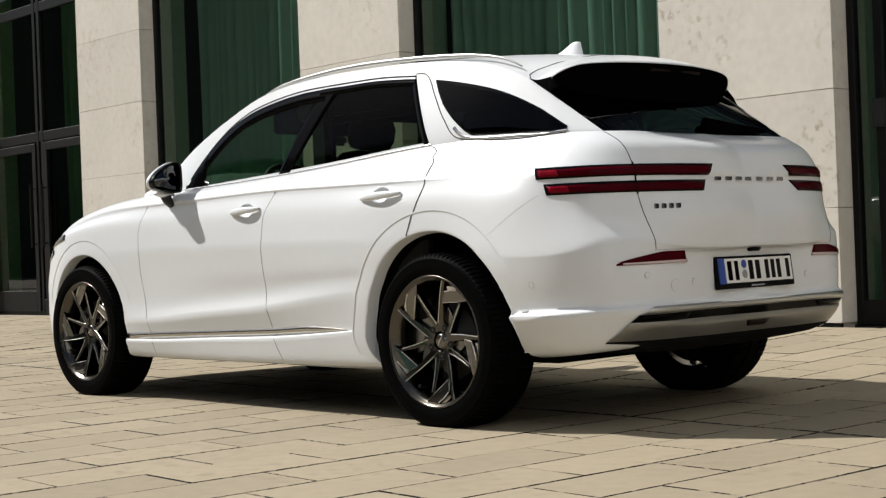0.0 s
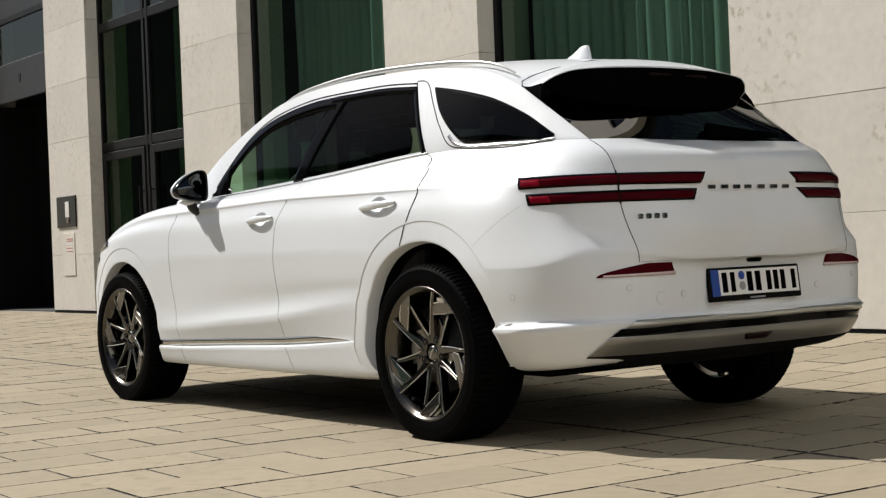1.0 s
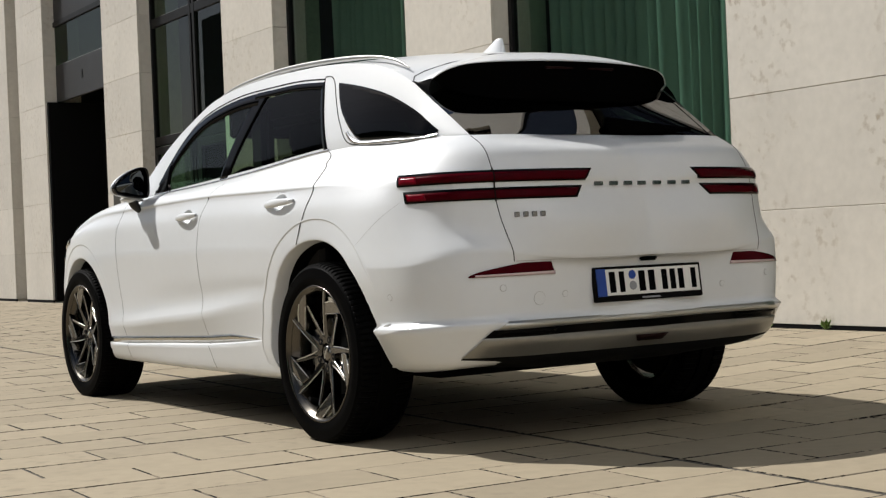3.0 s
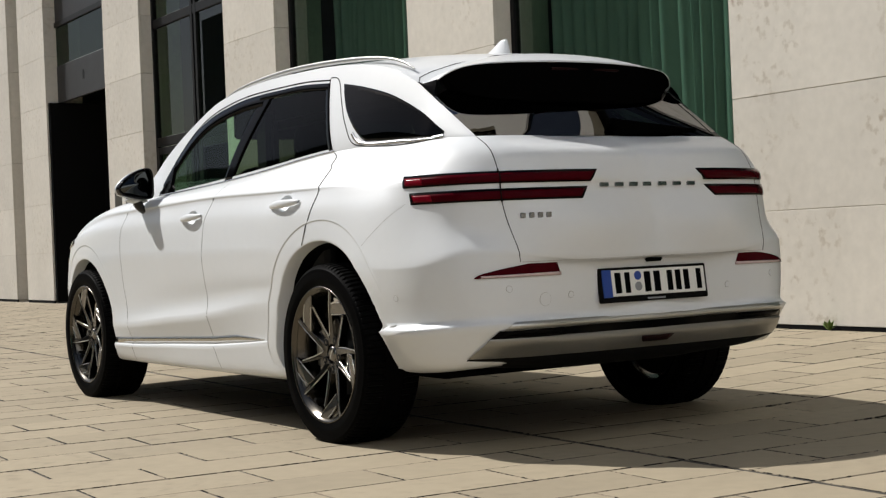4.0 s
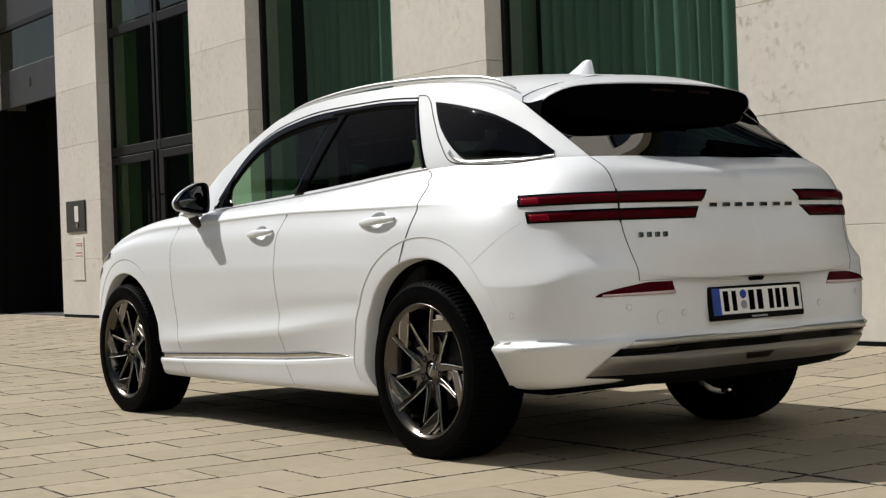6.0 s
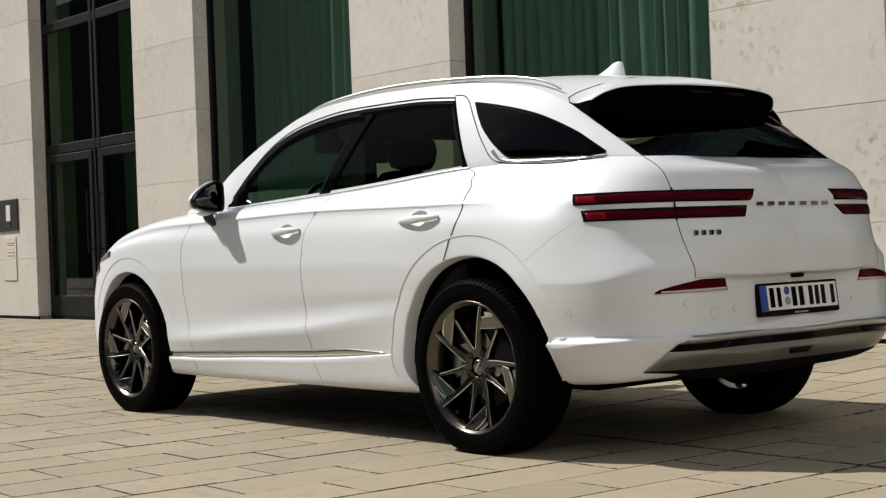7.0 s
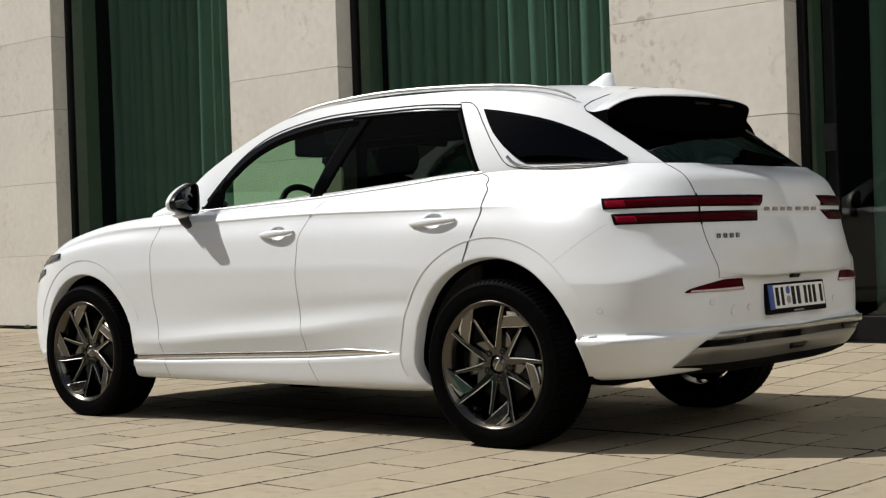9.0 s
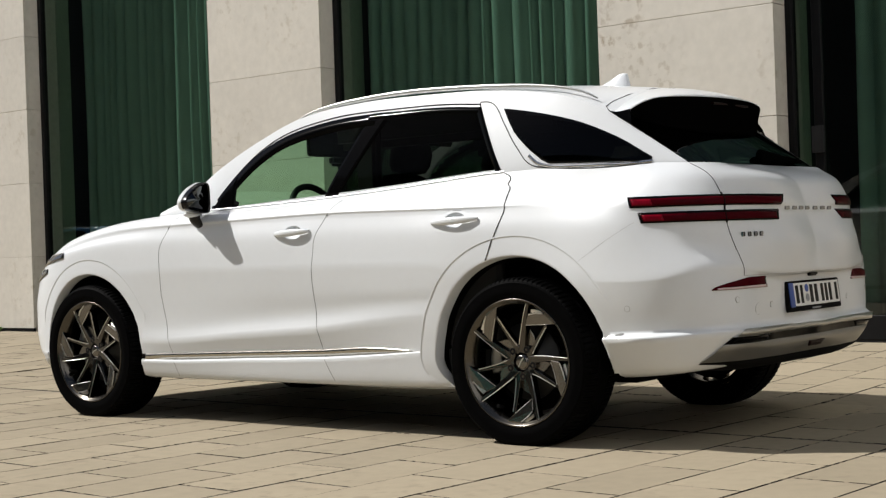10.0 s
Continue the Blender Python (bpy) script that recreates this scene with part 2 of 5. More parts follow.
def pchip(x, y, q):
    """Shape-keeping cubic through (x, y[, columns]) at q."""
    x, y, q = np.asarray(x, float), np.asarray(y, float), np.asarray(q, float)
    flat = y.ndim == 1
    if flat:
        y = y[:, None]
    h = np.diff(x)[:, None]
    d = np.diff(y, axis=0) / h
    m = np.zeros_like(y)
    if len(x) > 2:
        w1, w2 = 2 * h[1:] + h[:-1], h[1:] + 2 * h[:-1]
        ok = d[:-1] * d[1:] > 0
        with np.errstate(divide="ignore", invalid="ignore"):
            hm = (w1 + w2) / (w1 / d[:-1] + w2 / d[1:])
        m[1:-1] = np.where(ok, hm, 0)
    m[0], m[-1] = d[0], d[-1]
    k = np.clip(np.searchsorted(x, q) - 1, 0, len(x) - 2)
    t = ((q - x[k]) / (x[k + 1] - x[k]))[:, None]
    hk = h[k]
    r = ((2 * t**3 - 3 * t**2 + 1) * y[k] + (t**3 - 2 * t**2 + t) * hk * m[k] + (3 * t**2 - 2 * t**3) * y[k + 1] + (t**3 - t**2) * hk * m[k + 1])
    return r[:, 0] if flat else r


def smooth_spline(x, y, q):
    """A C2 natural spline through points with columns."""
    x, y, q = np.asarray(x, float), np.asarray(y, float), np.asarray(q, float)
    n = len(x)
    h = np.diff(x)
    A, B = np.eye(n), np.zeros_like(y)
    for i in range(1, n - 1):
        A[i, i - 1], A[i, i], A[i, i + 1] = h[i - 1], 2 * (h[i - 1] + h[i]), h[i]
        B[i] = 6 * ((y[i + 1] - y[i]) / h[i] - (y[i] - y[i - 1]) / h[i - 1])
    M = np.linalg.solve(A, B)
    k = np.clip(np.searchsorted(x, q) - 1, 0, n - 2)
    hk = h[k][:, None]
    a, b = ((x[k + 1] - q)[:, None]) / hk, ((q - x[k])[:, None]) / hk
    return a * y[k] + b * y[k + 1] + ((a**3 - a) * M[k] + (b**3 - b) * M[k + 1]) * hk**2 / 6


# ---------------------------------------------------------------- the car: body cage
# Rear axle at y = 0, nose towards +y, left side at -x. Every row is a feature line that runs from the nose's
# middle along the left flank to the tail's middle.
FLANK = [3.25, 2.88, 2.25, 1.70, 1.15, 0.60, 0.20, -0.15, -0.42]


def row(nose, widths, heights, tail):
    """nose: 3 points (x, y, z); widths at FLANK; heights as (y, z) pairs; tail: 4 points (x, y, z)."""
    hs = sorted(heights)
    z = np.interp(FLANK, [h[0] for h in hs], [h[1] for h in hs])
    side = [(-w, y, c) for w, y, c in zip(widths, FLANK, z)]
    return np.array([(-x, y, c) for x, y, c in nose] + side + [(-x, y, c) for x, y, c in tail])


CAGE = [
    row([(0, 3.52, .22), (.45, 3.48, .22), (.70, 3.378, .22)], [.80, .84, .84, .84, .84, .84, .84, .80, .76],
        [(3.25, .22), (.4, .215), (-.42, .285)], [(.70, -.62, .30), (.62, -.74, .315), (.35, -.80, .33), (0, -.82, .335)]),
    row([(0, 3.60, .25), (.45, 3.56, .25), (.76, 3.438, .25)], [0.86, 0.89, 0.895, 0.9, 0.9, 0.9, 0.9, 0.862, 0.832],
        [(3.25, .25), (2.35, .228), (1.15, .228), (.37, .24), (-.42, .30)], [(0.787, -0.6999, 0.315), (0.7045, -0.7851, 0.325), (0.4277, -0.891, 0.345), (0, -0.9035, 0.355)]),
    row([(0, 3.68, .33), (.45, 3.63, .33), (.79, 3.478, .33)], [0.905, 0.925, 0.925, 0.925, 0.925, 0.925, 0.925, 0.921, 0.924],
        [(3.25, .335), (2.4, .309), (1.15, .348), (.57, .383), (.37, .40), (-.42, .455)], [(0.8811, -0.7374, 0.468), (0.7559, -0.8778, 0.475), (0.4283, -0.9396, 0.478), (0, -0.9659, 0.482)]),
    row([(0, 3.70, .36), (.45, 3.65, .36), (.795, 3.493, .36)], [0.895, 0.912, 0.908, 0.906, 0.906, 0.916, 0.917, 0.904, 0.903],
        [(3.25, .343), (2.4, .317), (1.15, .357), (.57, .392), (.37, .41), (-.42, .474)], [(0.8401, -0.7373, 0.488), (0.7514, -0.852, 0.497), (0.4195, -0.9163, 0.502), (0, -0.9481, 0.504)]),
    row([(0, 3.72, .44), (.45, 3.67, .44), (.80, 3.508, .44)], [0.895, 0.915, 0.932, 0.94, 0.941, 0.937, 0.931, 0.922, 0.918],
        [(3.25, .44), (2.25, .42), (1.15, .49), (.55, .552), (.2, .56), (-.42, .545)], [(0.8504, -0.7372, 0.555), (0.7647, -0.8473, 0.575), (0.4318, -0.9233, 0.575), (0, -0.93, 0.56)]),
    row([(0, 3.725, .52), (.45, 3.675, .52), (.80, 3.508, .52)], [0.895, 0.921, 0.922, 0.923, 0.925, 0.933, 0.934, 0.929, 0.926],
        [(3.25, .53), (2.25, .50), (1.15, .565), (.55, .61), (.2, .61), (-.15, .598), (-.42, .588)], [(0.856, -0.7361, 0.6), (0.7709, -0.8436, 0.615), (0.4401, -0.924, 0.628), (0, -0.924, 0.622)]),
    row([(0, 3.73, .60), (.45, 3.68, .60), (.80, 3.508, .60)], [0.895, 0.928, 0.929, 0.934, 0.937, 0.941, 0.941, 0.934, 0.932],
        [(3.25, .62), (2.2, .64), (.5, .67), (.2, .665), (-.15, .645), (-.42, .632)], [(0.8605, -0.7335, 0.648), (0.7779, -0.8374, 0.665), (0.448, -0.926, 0.683), (0, -0.922, 0.686)]),
    row([(0, 3.72, .74), (.45, 3.66, .74), (.785, 3.493, .74)], [0.89, 0.93, 0.94, 0.945, 0.947, 0.948, 0.949, 0.941, 0.939],
        [(3.25, .76), (2.2, .79), (.5, .785), (.2, .76), (-.15, .722), (-.42, .70)], [(0.8648, -0.7282, 0.715), (0.7873, -0.8252, 0.742), (0.4547, -0.9481, 0.712), (0, -0.9678, 0.703)]),
    row([(0, 3.70, .80), (.45, 3.63, .80), (.76, 3.473, .805)], [0.875, 0.918, 0.93, 0.933, 0.934, 0.935, 0.938, 0.917, 0.905],
        [(3.25, .86), (2.88, .92), (2.2, .93), (-.42, .92)], [(0.8351, -0.6477, 0.9), (0.7796, -0.7568, 0.86), (0.4311, -0.9602, 0.83), (0, -0.9591, 0.82)]),
    row([(0, 3.676, .84), (.426, 3.614, .84), (.728, 3.453, .853)], [0.846, 0.889, 0.9045, 0.9055, 0.9055, 0.9055, 0.9035, 0.882, 0.864],
        [(3.25, .890), (2.88, .960), (2.25, 1.008), (1.15, 1.028), (.05, 1.015), (-.42, 1.014)], [(0.8313, -0.6148, 1.004), (0.7659, -0.7478, 0.988), (0.4191, -0.9064, 0.974), (0, -0.918, 0.956)]),
    row([(0, 3.67, .85), (.42, 3.61, .85), (.72, 3.448, .865)], [0.84, 0.886, 0.908, 0.911, 0.911, 0.911, 0.907, 0.873, 0.847],
        [(3.25, .905), (2.88, .985), (2.25, 1.025), (1.15, 1.043), (.05, 1.03), (-.42, 1.03)], [(0.8228, -0.6106, 1.03), (0.7686, -0.7381, 1.02), (0.4195, -0.917, 1.01), (0, -0.917, 0.99)]),
    row([(0, 3.64, .87), (.41, 3.59, .87), (.69, 3.428, .885)], [0.81, 0.855, 0.87, 0.865, 0.86, 0.852, 0.835, 0.79, 0.753],
        [(3.25, .93), (2.88, 1.01), (2.25, 1.06), (1.15, 1.085), (.05, 1.11), (-.42, 1.115)], [(0.7551, -0.6154, 1.115), (0.701, -0.723, 1.115), (0.3849, -0.8736, 1.11), (0, -0.8724, 1.095)]),
    row([(0, 3.61, .885), (.40, 3.56, .885), (.66, 3.408, .90)], [.785, .825, .820, .805, .797, .790, .772, .745, .706],
        [(3.25, .945), (2.88, 1.025), (2.25, 1.08), (1.96, 1.085), (1.15, 1.116), (.55, 1.152), (.14, 1.182), (-.42, 1.186)],
        [(.677, -.545, 1.182), (.622, -.682, 1.176), (.34, -.70, 1.179), (0, -.70, 1.180)]),
]
CREASED = {2, 3, 4, 7, 9, 10}


def loft(rows, creased, step_u, step_v):
    """A dense surface through the rows: a C2 spline along each, a shape-keeping one across, kinked at the creases."""
    ref = rows[len(rows) // 2]
    u = np.r_[0, np.cumsum(np.linalg.norm(np.diff(ref, axis=0), axis=1))]
    uq = np.linspace(0, u[-1], int(u[-1] / step_u))
    dense = np.array([smooth_spline(u, r, uq) for r in rows])
    v = np.r_[0, np.cumsum(np.linalg.norm(np.diff(dense, axis=0), axis=2).mean(axis=1))]
    flat = dense.reshape(len(rows), -1)
    cuts = [0] + sorted(creased) + [len(rows) - 1]
    out = []
    for a, b in zip(cuts[:-1], cuts[1:]):
        n = max(2, int(round((v[b] - v[a]) / step_v)))
        q = np.linspace(v[a], v[b], n + 1)
        out.append(pchip(v[a:b + 1], flat[a:b + 1], q)[0 if a == 0 else 1:])
    return np.concatenate(out).reshape(-1, len(uq), 3)


BODY = loft(CAGE, CREASED, 0.022, 0.019)
BELT = BODY[-1]


def belt_at(y):
    side = BELT[BELT[:, 0] < -0.6]
    o = np.argsort(side[:, 1])
    return np.interp(y, side[o, 1], side[o, 0]), np.interp(y, side[o, 1], side[o, 2])


# greenhouse: from the belt to the roof's edge
EDGE_Y = [-.682, -.50, -.319, -.20, -.05, .23, .50, .90, 1.20, 1.433, 1.717, 1.973, 2.20, 2.40]
EDGE_Z = [1.178, 1.300, 1.415, 1.470, 1.516, 1.556, 1.574, 1.580, 1.566, 1.532, 1.432, 1.308, 1.165, 1.088]
EDGE_X = [.622, .632, .637, .640, .642, .643, .645, .652, .668, .690, .722, .755, .788, .815]


def edge_at(y):
    return -pchip(EDGE_Y, EDGE_X, np.atleast_1d(y)), pchip(EDGE_Y, EDGE_Z, np.atleast_1d(y))


def greenhouse(ny=130, nz=24):
    ys = np.linspace(2.385, -.680, ny)
    xe, ze = edge_at(ys)
    P = np.zeros((nz, ny, 3))
    for j, y in enumerate(ys):
        xb, zb = belt_at(y)
        for i, s in enumerate(np.linspace(0, 1, nz)):
            P[i, j] = (xb + (xe[j] - xb) * s ** 1.35, y, zb + (ze[j] - zb) * s)
    return P


HOUSE = greenhouse()


def across(y0, y1, edge, middle, n=40, m=31, power=2.2):
    """A crowned sheet from the left edge to its mirror image. edge(y) -> x, z; middle(y) -> (y, z) on the centre line."""
    P = np.zeros((n, m, 3))
    for i, y in enumerate(np.linspace(y0, y1, n)):
        x, z = edge(y)
        yc, zc = middle(y)
        for j, s in enumerate(np.linspace(-1, 1, m)):
            k = 1 - abs(s) ** power
            P[i, j] = (abs(x) * s, y + (yc - y) * k, z + (zc - z) * k)
    return P


def from_edge(y):
    x, z = edge_at(y)
    return float(x[0]), float(z[0])


ROOF_Y = [-.62, -.45, -.20, .10, .60, 1.0, 1.30, 1.46]
ROOF_Z = [1.492, 1.530, 1.568, 1.597, 1.613, 1.606, 1.584, 1.560]


def roof_middle(y):
    return y, float(pchip(ROOF_Y, ROOF_Z, [y])[0])


def fan(P, k):
    """Mirror image of points to the right side."""
    Q = np.array(P)
    Q[..., 0] *= -1
    return Q


from mathutils.bvhtree import BVHTree


def tree(*grids):
    vs, fs = [], []
    for P in grids:
        a, b = P.shape[:2]
        o = len(vs)
        vs += [tuple(map(float, p)) for p in P.reshape(-1, 3)]
        fs += [(o + i * b + j, o + i * b + j + 1, o + (i + 1) * b + j + 1, o + (i + 1) * b + j) for i in range(a - 1) for j in range(b - 1)]
    return BVHTree.FromPolygons(vs, fs)


SKIN = tree(BODY, HOUSE, fan(BODY, 0))


def on_side(y, z, off=0.0):
    """The point of the left flank at (y, z), lifted by off along the surface's normal."""
    p, n, _, _ = SKIN.ray_cast(Vector((-3, y, z)), Vector((1, 0, 0)))
    if p is None:
        p, n, _, _ = SKIN.find_nearest(Vector((-0.9, y, z)))
    if n.x > 0:
        n = -n
    return p + n * off


def on_tail(x, z, off=0.0):
    p, n, _, _ = SKIN.ray_cast(Vector((x, -3, z)), Vector((0, 1, 0)))
    if p is None:
        p, n, _, _ = SKIN.find_nearest(Vector((x, -0.9, z)))
    if n.y > 0:
        n = -n
    return p + n * off


def on_corner(deg, z, off=0.0):
    """Round the tail's corner: 0 degrees is straight left, 90 straight back, seen from the middle of the boot."""
    a = radians(deg)
    d = Vector((-math.cos(a), -math.sin(a), 0))
    c = Vector((0, -0.30, z))
    p, n, _, _ = SKIN.ray_cast(c + d * 3, -d)
    if p is None:
        p, n, _, _ = SKIN.find_nearest(c + d * 0.8)
    if n.dot(d) < 0:
        n = -n
    return p + n * off


def patch(name, where, lo, hi, n, m, off, depth, mat, parent, label="", ends=None):
    """A panel laid on the skin between two curves lo(s) and hi(s), each (a, b) for where(a, b, off), with turned-in edges."""
    P = np.zeros((m + 2, n + 2, 3))
    ss = np.r_[0, np.linspace(0, 1, n), 1]
    ts = np.r_[0, np.linspace(0, 1, m), 1]
    for i, t in enumerate(ts):
        for j, s in enumerate(ss):
            a, b = lo(s), hi(s)
            rim = i in (0, m + 1) or j in (0, n + 1)
            P[i, j] = where(a[0] + (b[0] - a[0]) * t, a[1] + (b[1] - a[1]) * t, off - depth if rim else off)
    me = grid(name, P)
    return part(name, me, mat, parent, label)


def ribbon(name, where, pts, width, off, mat, parent, label="", n=40):
    """A narrow strip that follows a line on the skin."""
    pts = np.array(pts, float)
    u = np.r_[0, np.cumsum(np.linalg.norm(np.diff(pts, axis=0), axis=1))]
    q = np.linspace(0, u[-1], n)
    c = smooth_spline(u, pts, q) if len(pts) > 2 else np.stack([np.interp(q, u, pts[:, k]) for k in range(2)], 1)
    C = [Vector(where(a, b, 0.0)) for a, b in c]
    N = [(Vector(where(a, b, 0.01)) - p).normalized() for (a, b), p in zip(c, C)]
    P = []
    for i, p in enumerate(C):
        t = (C[min(i + 1, n - 1)] - C[max(i - 1, 0)]).normalized()
        s = t.cross(N[i]).normalized() * width / 2
        P.append([p - s - N[i] * 0.002, p - s + N[i] * off, p + s + N[i] * off, p + s - N[i] * 0.002])
    return part(name, grid(name, np.array([[tuple(v) for v in r] for r in P])), mat, parent, label)


# ---------------------------------------------------------------- the car: skin split into panels
car = empty("car")
tagged(car, "white five-door electric crossover parked on stone paving", "car", kind="thing")
ARCHES = [(.008, .36, .440, .449), (2.872, .36, .416, .416)]


def arch_f(y, z, a):
    yc, zc, ry, rz = a
    low = np.where((y > yc) & (yc < 1), ry - 4.5 * (zc - z) ** 2, ry)
    return np.where(z > zc, np.sqrt(((y - yc) / ry) ** 2 + ((z - zc) / rz) ** 2), np.abs(y - yc) / low)


def snapped(P):
    P = P.copy()
    for a in ARCHES:
        yc, zc, ry, rz = a
        y, z = P[..., 1], P[..., 2]
        f = arch_f(y, z, a)
        near = (np.abs(f - 1) * ry < 0.0125) & (P[..., 0] < -0.5)
        P[..., 1] = np.where(near, yc + (y - yc) / f, y)
        P[..., 2] = np.where(near & (z > zc), zc + (z - zc) / f, z)
    return P


def normals(P):
    du, dv = np.gradient(P, axis=1), np.gradient(P, axis=0)
    n = np.cross(dv, du)
    n /= np.linalg.norm(n, axis=2, keepdims=True) + 1e-12
    return n


def door_front(z):
    return float(np.interp(z, [.225, .43, .667, .904, 1.048, 1.10], [2.176, 2.231, 2.271, 2.272, 2.20, 2.12]))


def door_middle(z):
    return float(np.interp(z, [.25, .335, .55, .75, .928, 1.03, 1.13], [1.082, 1.132, 1.17, 1.178, 1.159, 1.10, 1.04]))


def door_rear(z):
    return float(np.interp(z, [.24, .42, .60, .786, .90, 1.015, 1.17], [.47, .455, .385, .204, .125, .072, .055]))


def gate_seam(z):
    return float(np.interp(z, [.69, .76, .83, .924, 1.035, 1.12, 1.18], [.603, .612, .626, .638, .634, .628, .622]))


def body_panel(c, i, n_rows, crease_row):
    x, y, z = c
    if y < -.45 and abs(x) < gate_seam(z) and z > .703:
        return "tailgate"
    if i < crease_row + 2 and 0.45 < y < 2.42:
        return "sill"
    if y > 3.22 and z < 0.83 or y > 3.40:
        return "front_bumper"
    if y > door_front(z):
        return "front_wing"
    if y > door_middle(z):
        return "front_door"
    if y > door_rear(z):
        return "rear_door"
    if y < .2 and z < np.interp(y, [-.60, -.20], [.925, .62]) or (y < -.60 and z < 0.93):
        return "rear_bumper"
    return "rear_quarter_panel"


def split(P, classify, right, closed=False):
    """Cuts a surface into panels that keep the smooth normals of the whole."""
    Q = fan(P, 0) if right else P
    N = normals(P)
    c0 = P[P.shape[0] // 2, P.shape[1] // 2]
    if N[P.shape[0] // 2, P.shape[1] // 2, 0] > 0:
        N = -N
    if closed:
        N[:, (0, -1), 0] = 0
        N /= np.linalg.norm(N, axis=2, keepdims=True)
    if right:
        N = N * np.array([-1, 1, 1])
    a, b = P.shape[:2]
    cen = (P[:-1, :-1] + P[1:, :-1] + P[:-1, 1:] + P[1:, 1:]) / 4
    groups = {}
    for i in range(a - 1):
        for j in range(b - 1):
            g = classify(cen[i, j], i)
            if g:
                groups.setdefault(g, []).append((i, j))
    out = {}
    for g, cells in groups.items():
        ids, vs, ns, fs = {}, [], [], []
        for i, j in cells:
            q = []
            for ij in ((i, j), (i, j + 1), (i + 1, j + 1), (i + 1, j)):
                if ij not in ids:
                    ids[ij] = len(vs)
                    vs.append(Q[ij])
                    ns.append(N[ij])
                q.append(ids[ij])
            fs.append(q)
        me = mesh_of(g, vs, fs)
        if sum(p.normal.dot(Vector(ns[p.vertices[0]])) for p in me.polygons) < 0:
            me.flip_normals()
        me.normals_split_custom_set_from_vertices([tuple(map(float, n)) for n in ns])
        out[g] = me
    return out


CUT = snapped(BODY)
CREASE_I = int(np.argmin(np.abs(BODY[:, BODY.shape[1] // 2, 2] - np.interp(BODY[0, BODY.shape[1] // 2, 1], [.57, 1.15, 2.4], [.383, .348, .309]))))


SCOOPS = [(1.308, .953), (.322, .976)]


def left_class(c, i):
    for yc, zc in SCOOPS:
        if c[0] < -.8 and ((c[1] - yc) / .070) ** 2 + ((c[2] - zc) / .038) ** 2 < 1:
            return None
    for a in ARCHES:
        if c[0] < -0.5 and arch_f(c[1], c[2], a) < (1.09 if c[2] > .58 else 1.02):
            return None
    return body_panel(c, i, len(BODY), CREASE_I)


def valance_half(z):
    return float(np.interp(z, [.30, .33, .43, .455, .482], [.79, .775, .715, .70, .64]))


for right in (False, True):
    for g, me in split(CUT, left_class, right, True).items():
        part(g, me, PAINT, car)

# valance and lower tail trim between the bumper's corners
ribs = []
for z, off in ((.481, .0), (.479, .010), (.462, .012), (.458, .004), (.428, .004), (.425, .009), (.40, .010), (.372, .007), (.356, .004), (.338, .003)):
    h = valance_half(z) + 0.006
    ribs.append([tuple(on_tail(h * s, z, off)) for s in np.sin(np.linspace(-math.pi / 2, math.pi / 2, 49))])
ribs = np.array(ribs)
part("tail_skid_trim", grid("tail_skid_trim", ribs[:4]), SATIN, car, "satin silver trim bar")
part("tail_slot", grid("tail_slot", ribs[3:5]), BLACK_GLOSS, car, "black slot above the skid plate")
skid = part("skid_plate", grid("skid_plate", ribs[4:9]), DARK_SATIN, car, "satin silver skid plate")
under = [[(p[0] * k, p[1] + dy, p[2] + dz * (1 - .65 * min(1, abs(p[0]) / .76) ** 3)) for p in ribs[8]] for k, dy, dz in ((1, 0, 0), (.998, .010, -.020), (.99, .045, -.042), (.96, .20, -.070), (.92, .42, -.085))]
part("diffuser", grid("diffuser", np.array(under)), BLACK_VOID, car, "black plastic underside")
for s in (-1, 1):
    patch("reversing_lamp", on_tail, lambda k, s=s: (s * (.46 + .23 * k), .431), lambda k, s=s: (s * (.43 + .25 * k), .455), 12, 3, .006, .004, BLACK_GLOSS, car, "smoked lamp in the black slot")
patch("fog_lamp", on_tail, lambda k: (-.065 + .12 * k, .380), lambda k: (-.075 + .16 * k, .402), 8, 3, .013, .006, FOG_RED, skid, "dark red centre lamp")

# roof, bonnet, screens
roofP = across(1.44, -.34, from_edge, roof_middle, 90, 41, 2.4)
part("roof", grid("roof", roofP), PAINT, car)


screenP = np.zeros((40, 31, 3))
for i, s in enumerate(np.linspace(0, 1, 40)):
    y = 2.36 + (1.44 - 2.36) * s
    x, z = from_edge(y)
    yc, zc = 2.52 + (1.46 - 2.52) * s, 1.10 + (1.566 - 1.10) * s ** 0.93
    for j, t in enumerate(np.linspace(-1, 1, 31)):
        k = 1 - abs(t) ** 2.2
        screenP[i, j] = (abs(x) * t * .985, y + (yc - y) * k, z + (zc - z) * k - .004)
part("windscreen", grid("windscreen", screenP), GLASS_CLEAR, car, "clear windscreen")
# bonnet from the belt's front stretch to the middle
front = BELT[(BELT[:, 1] > 2.30)]
bon = np.zeros((len(front), 21, 3))
for i, p in enumerate(front):
    for j, t in enumerate(np.linspace(0, 1, 21)):
        k = 1 - (1 - t) ** 2.1
        yc = min(p[1] + .06, 3.61)
        zc = float(np.interp(yc, [2.36, 2.6, 3.0, 3.3, 3.5, 3.61], [1.105, 1.108, 1.075, 1.015, .945, .886]))
        bon[i, j] = (p[0] * (1 - t), p[1] + (yc - p[1]) * k, max(p[2], p[2] + (zc - p[2]) * k))
bon = np.concatenate([bon, fan(bon, 0)[:, ::-1][:, 1:]], axis=1)
part("bonnet", grid("bonnet", bon), PAINT, car)

# greenhouse skin with window openings
def z_belt(y):
    return float(belt_at(y)[1])


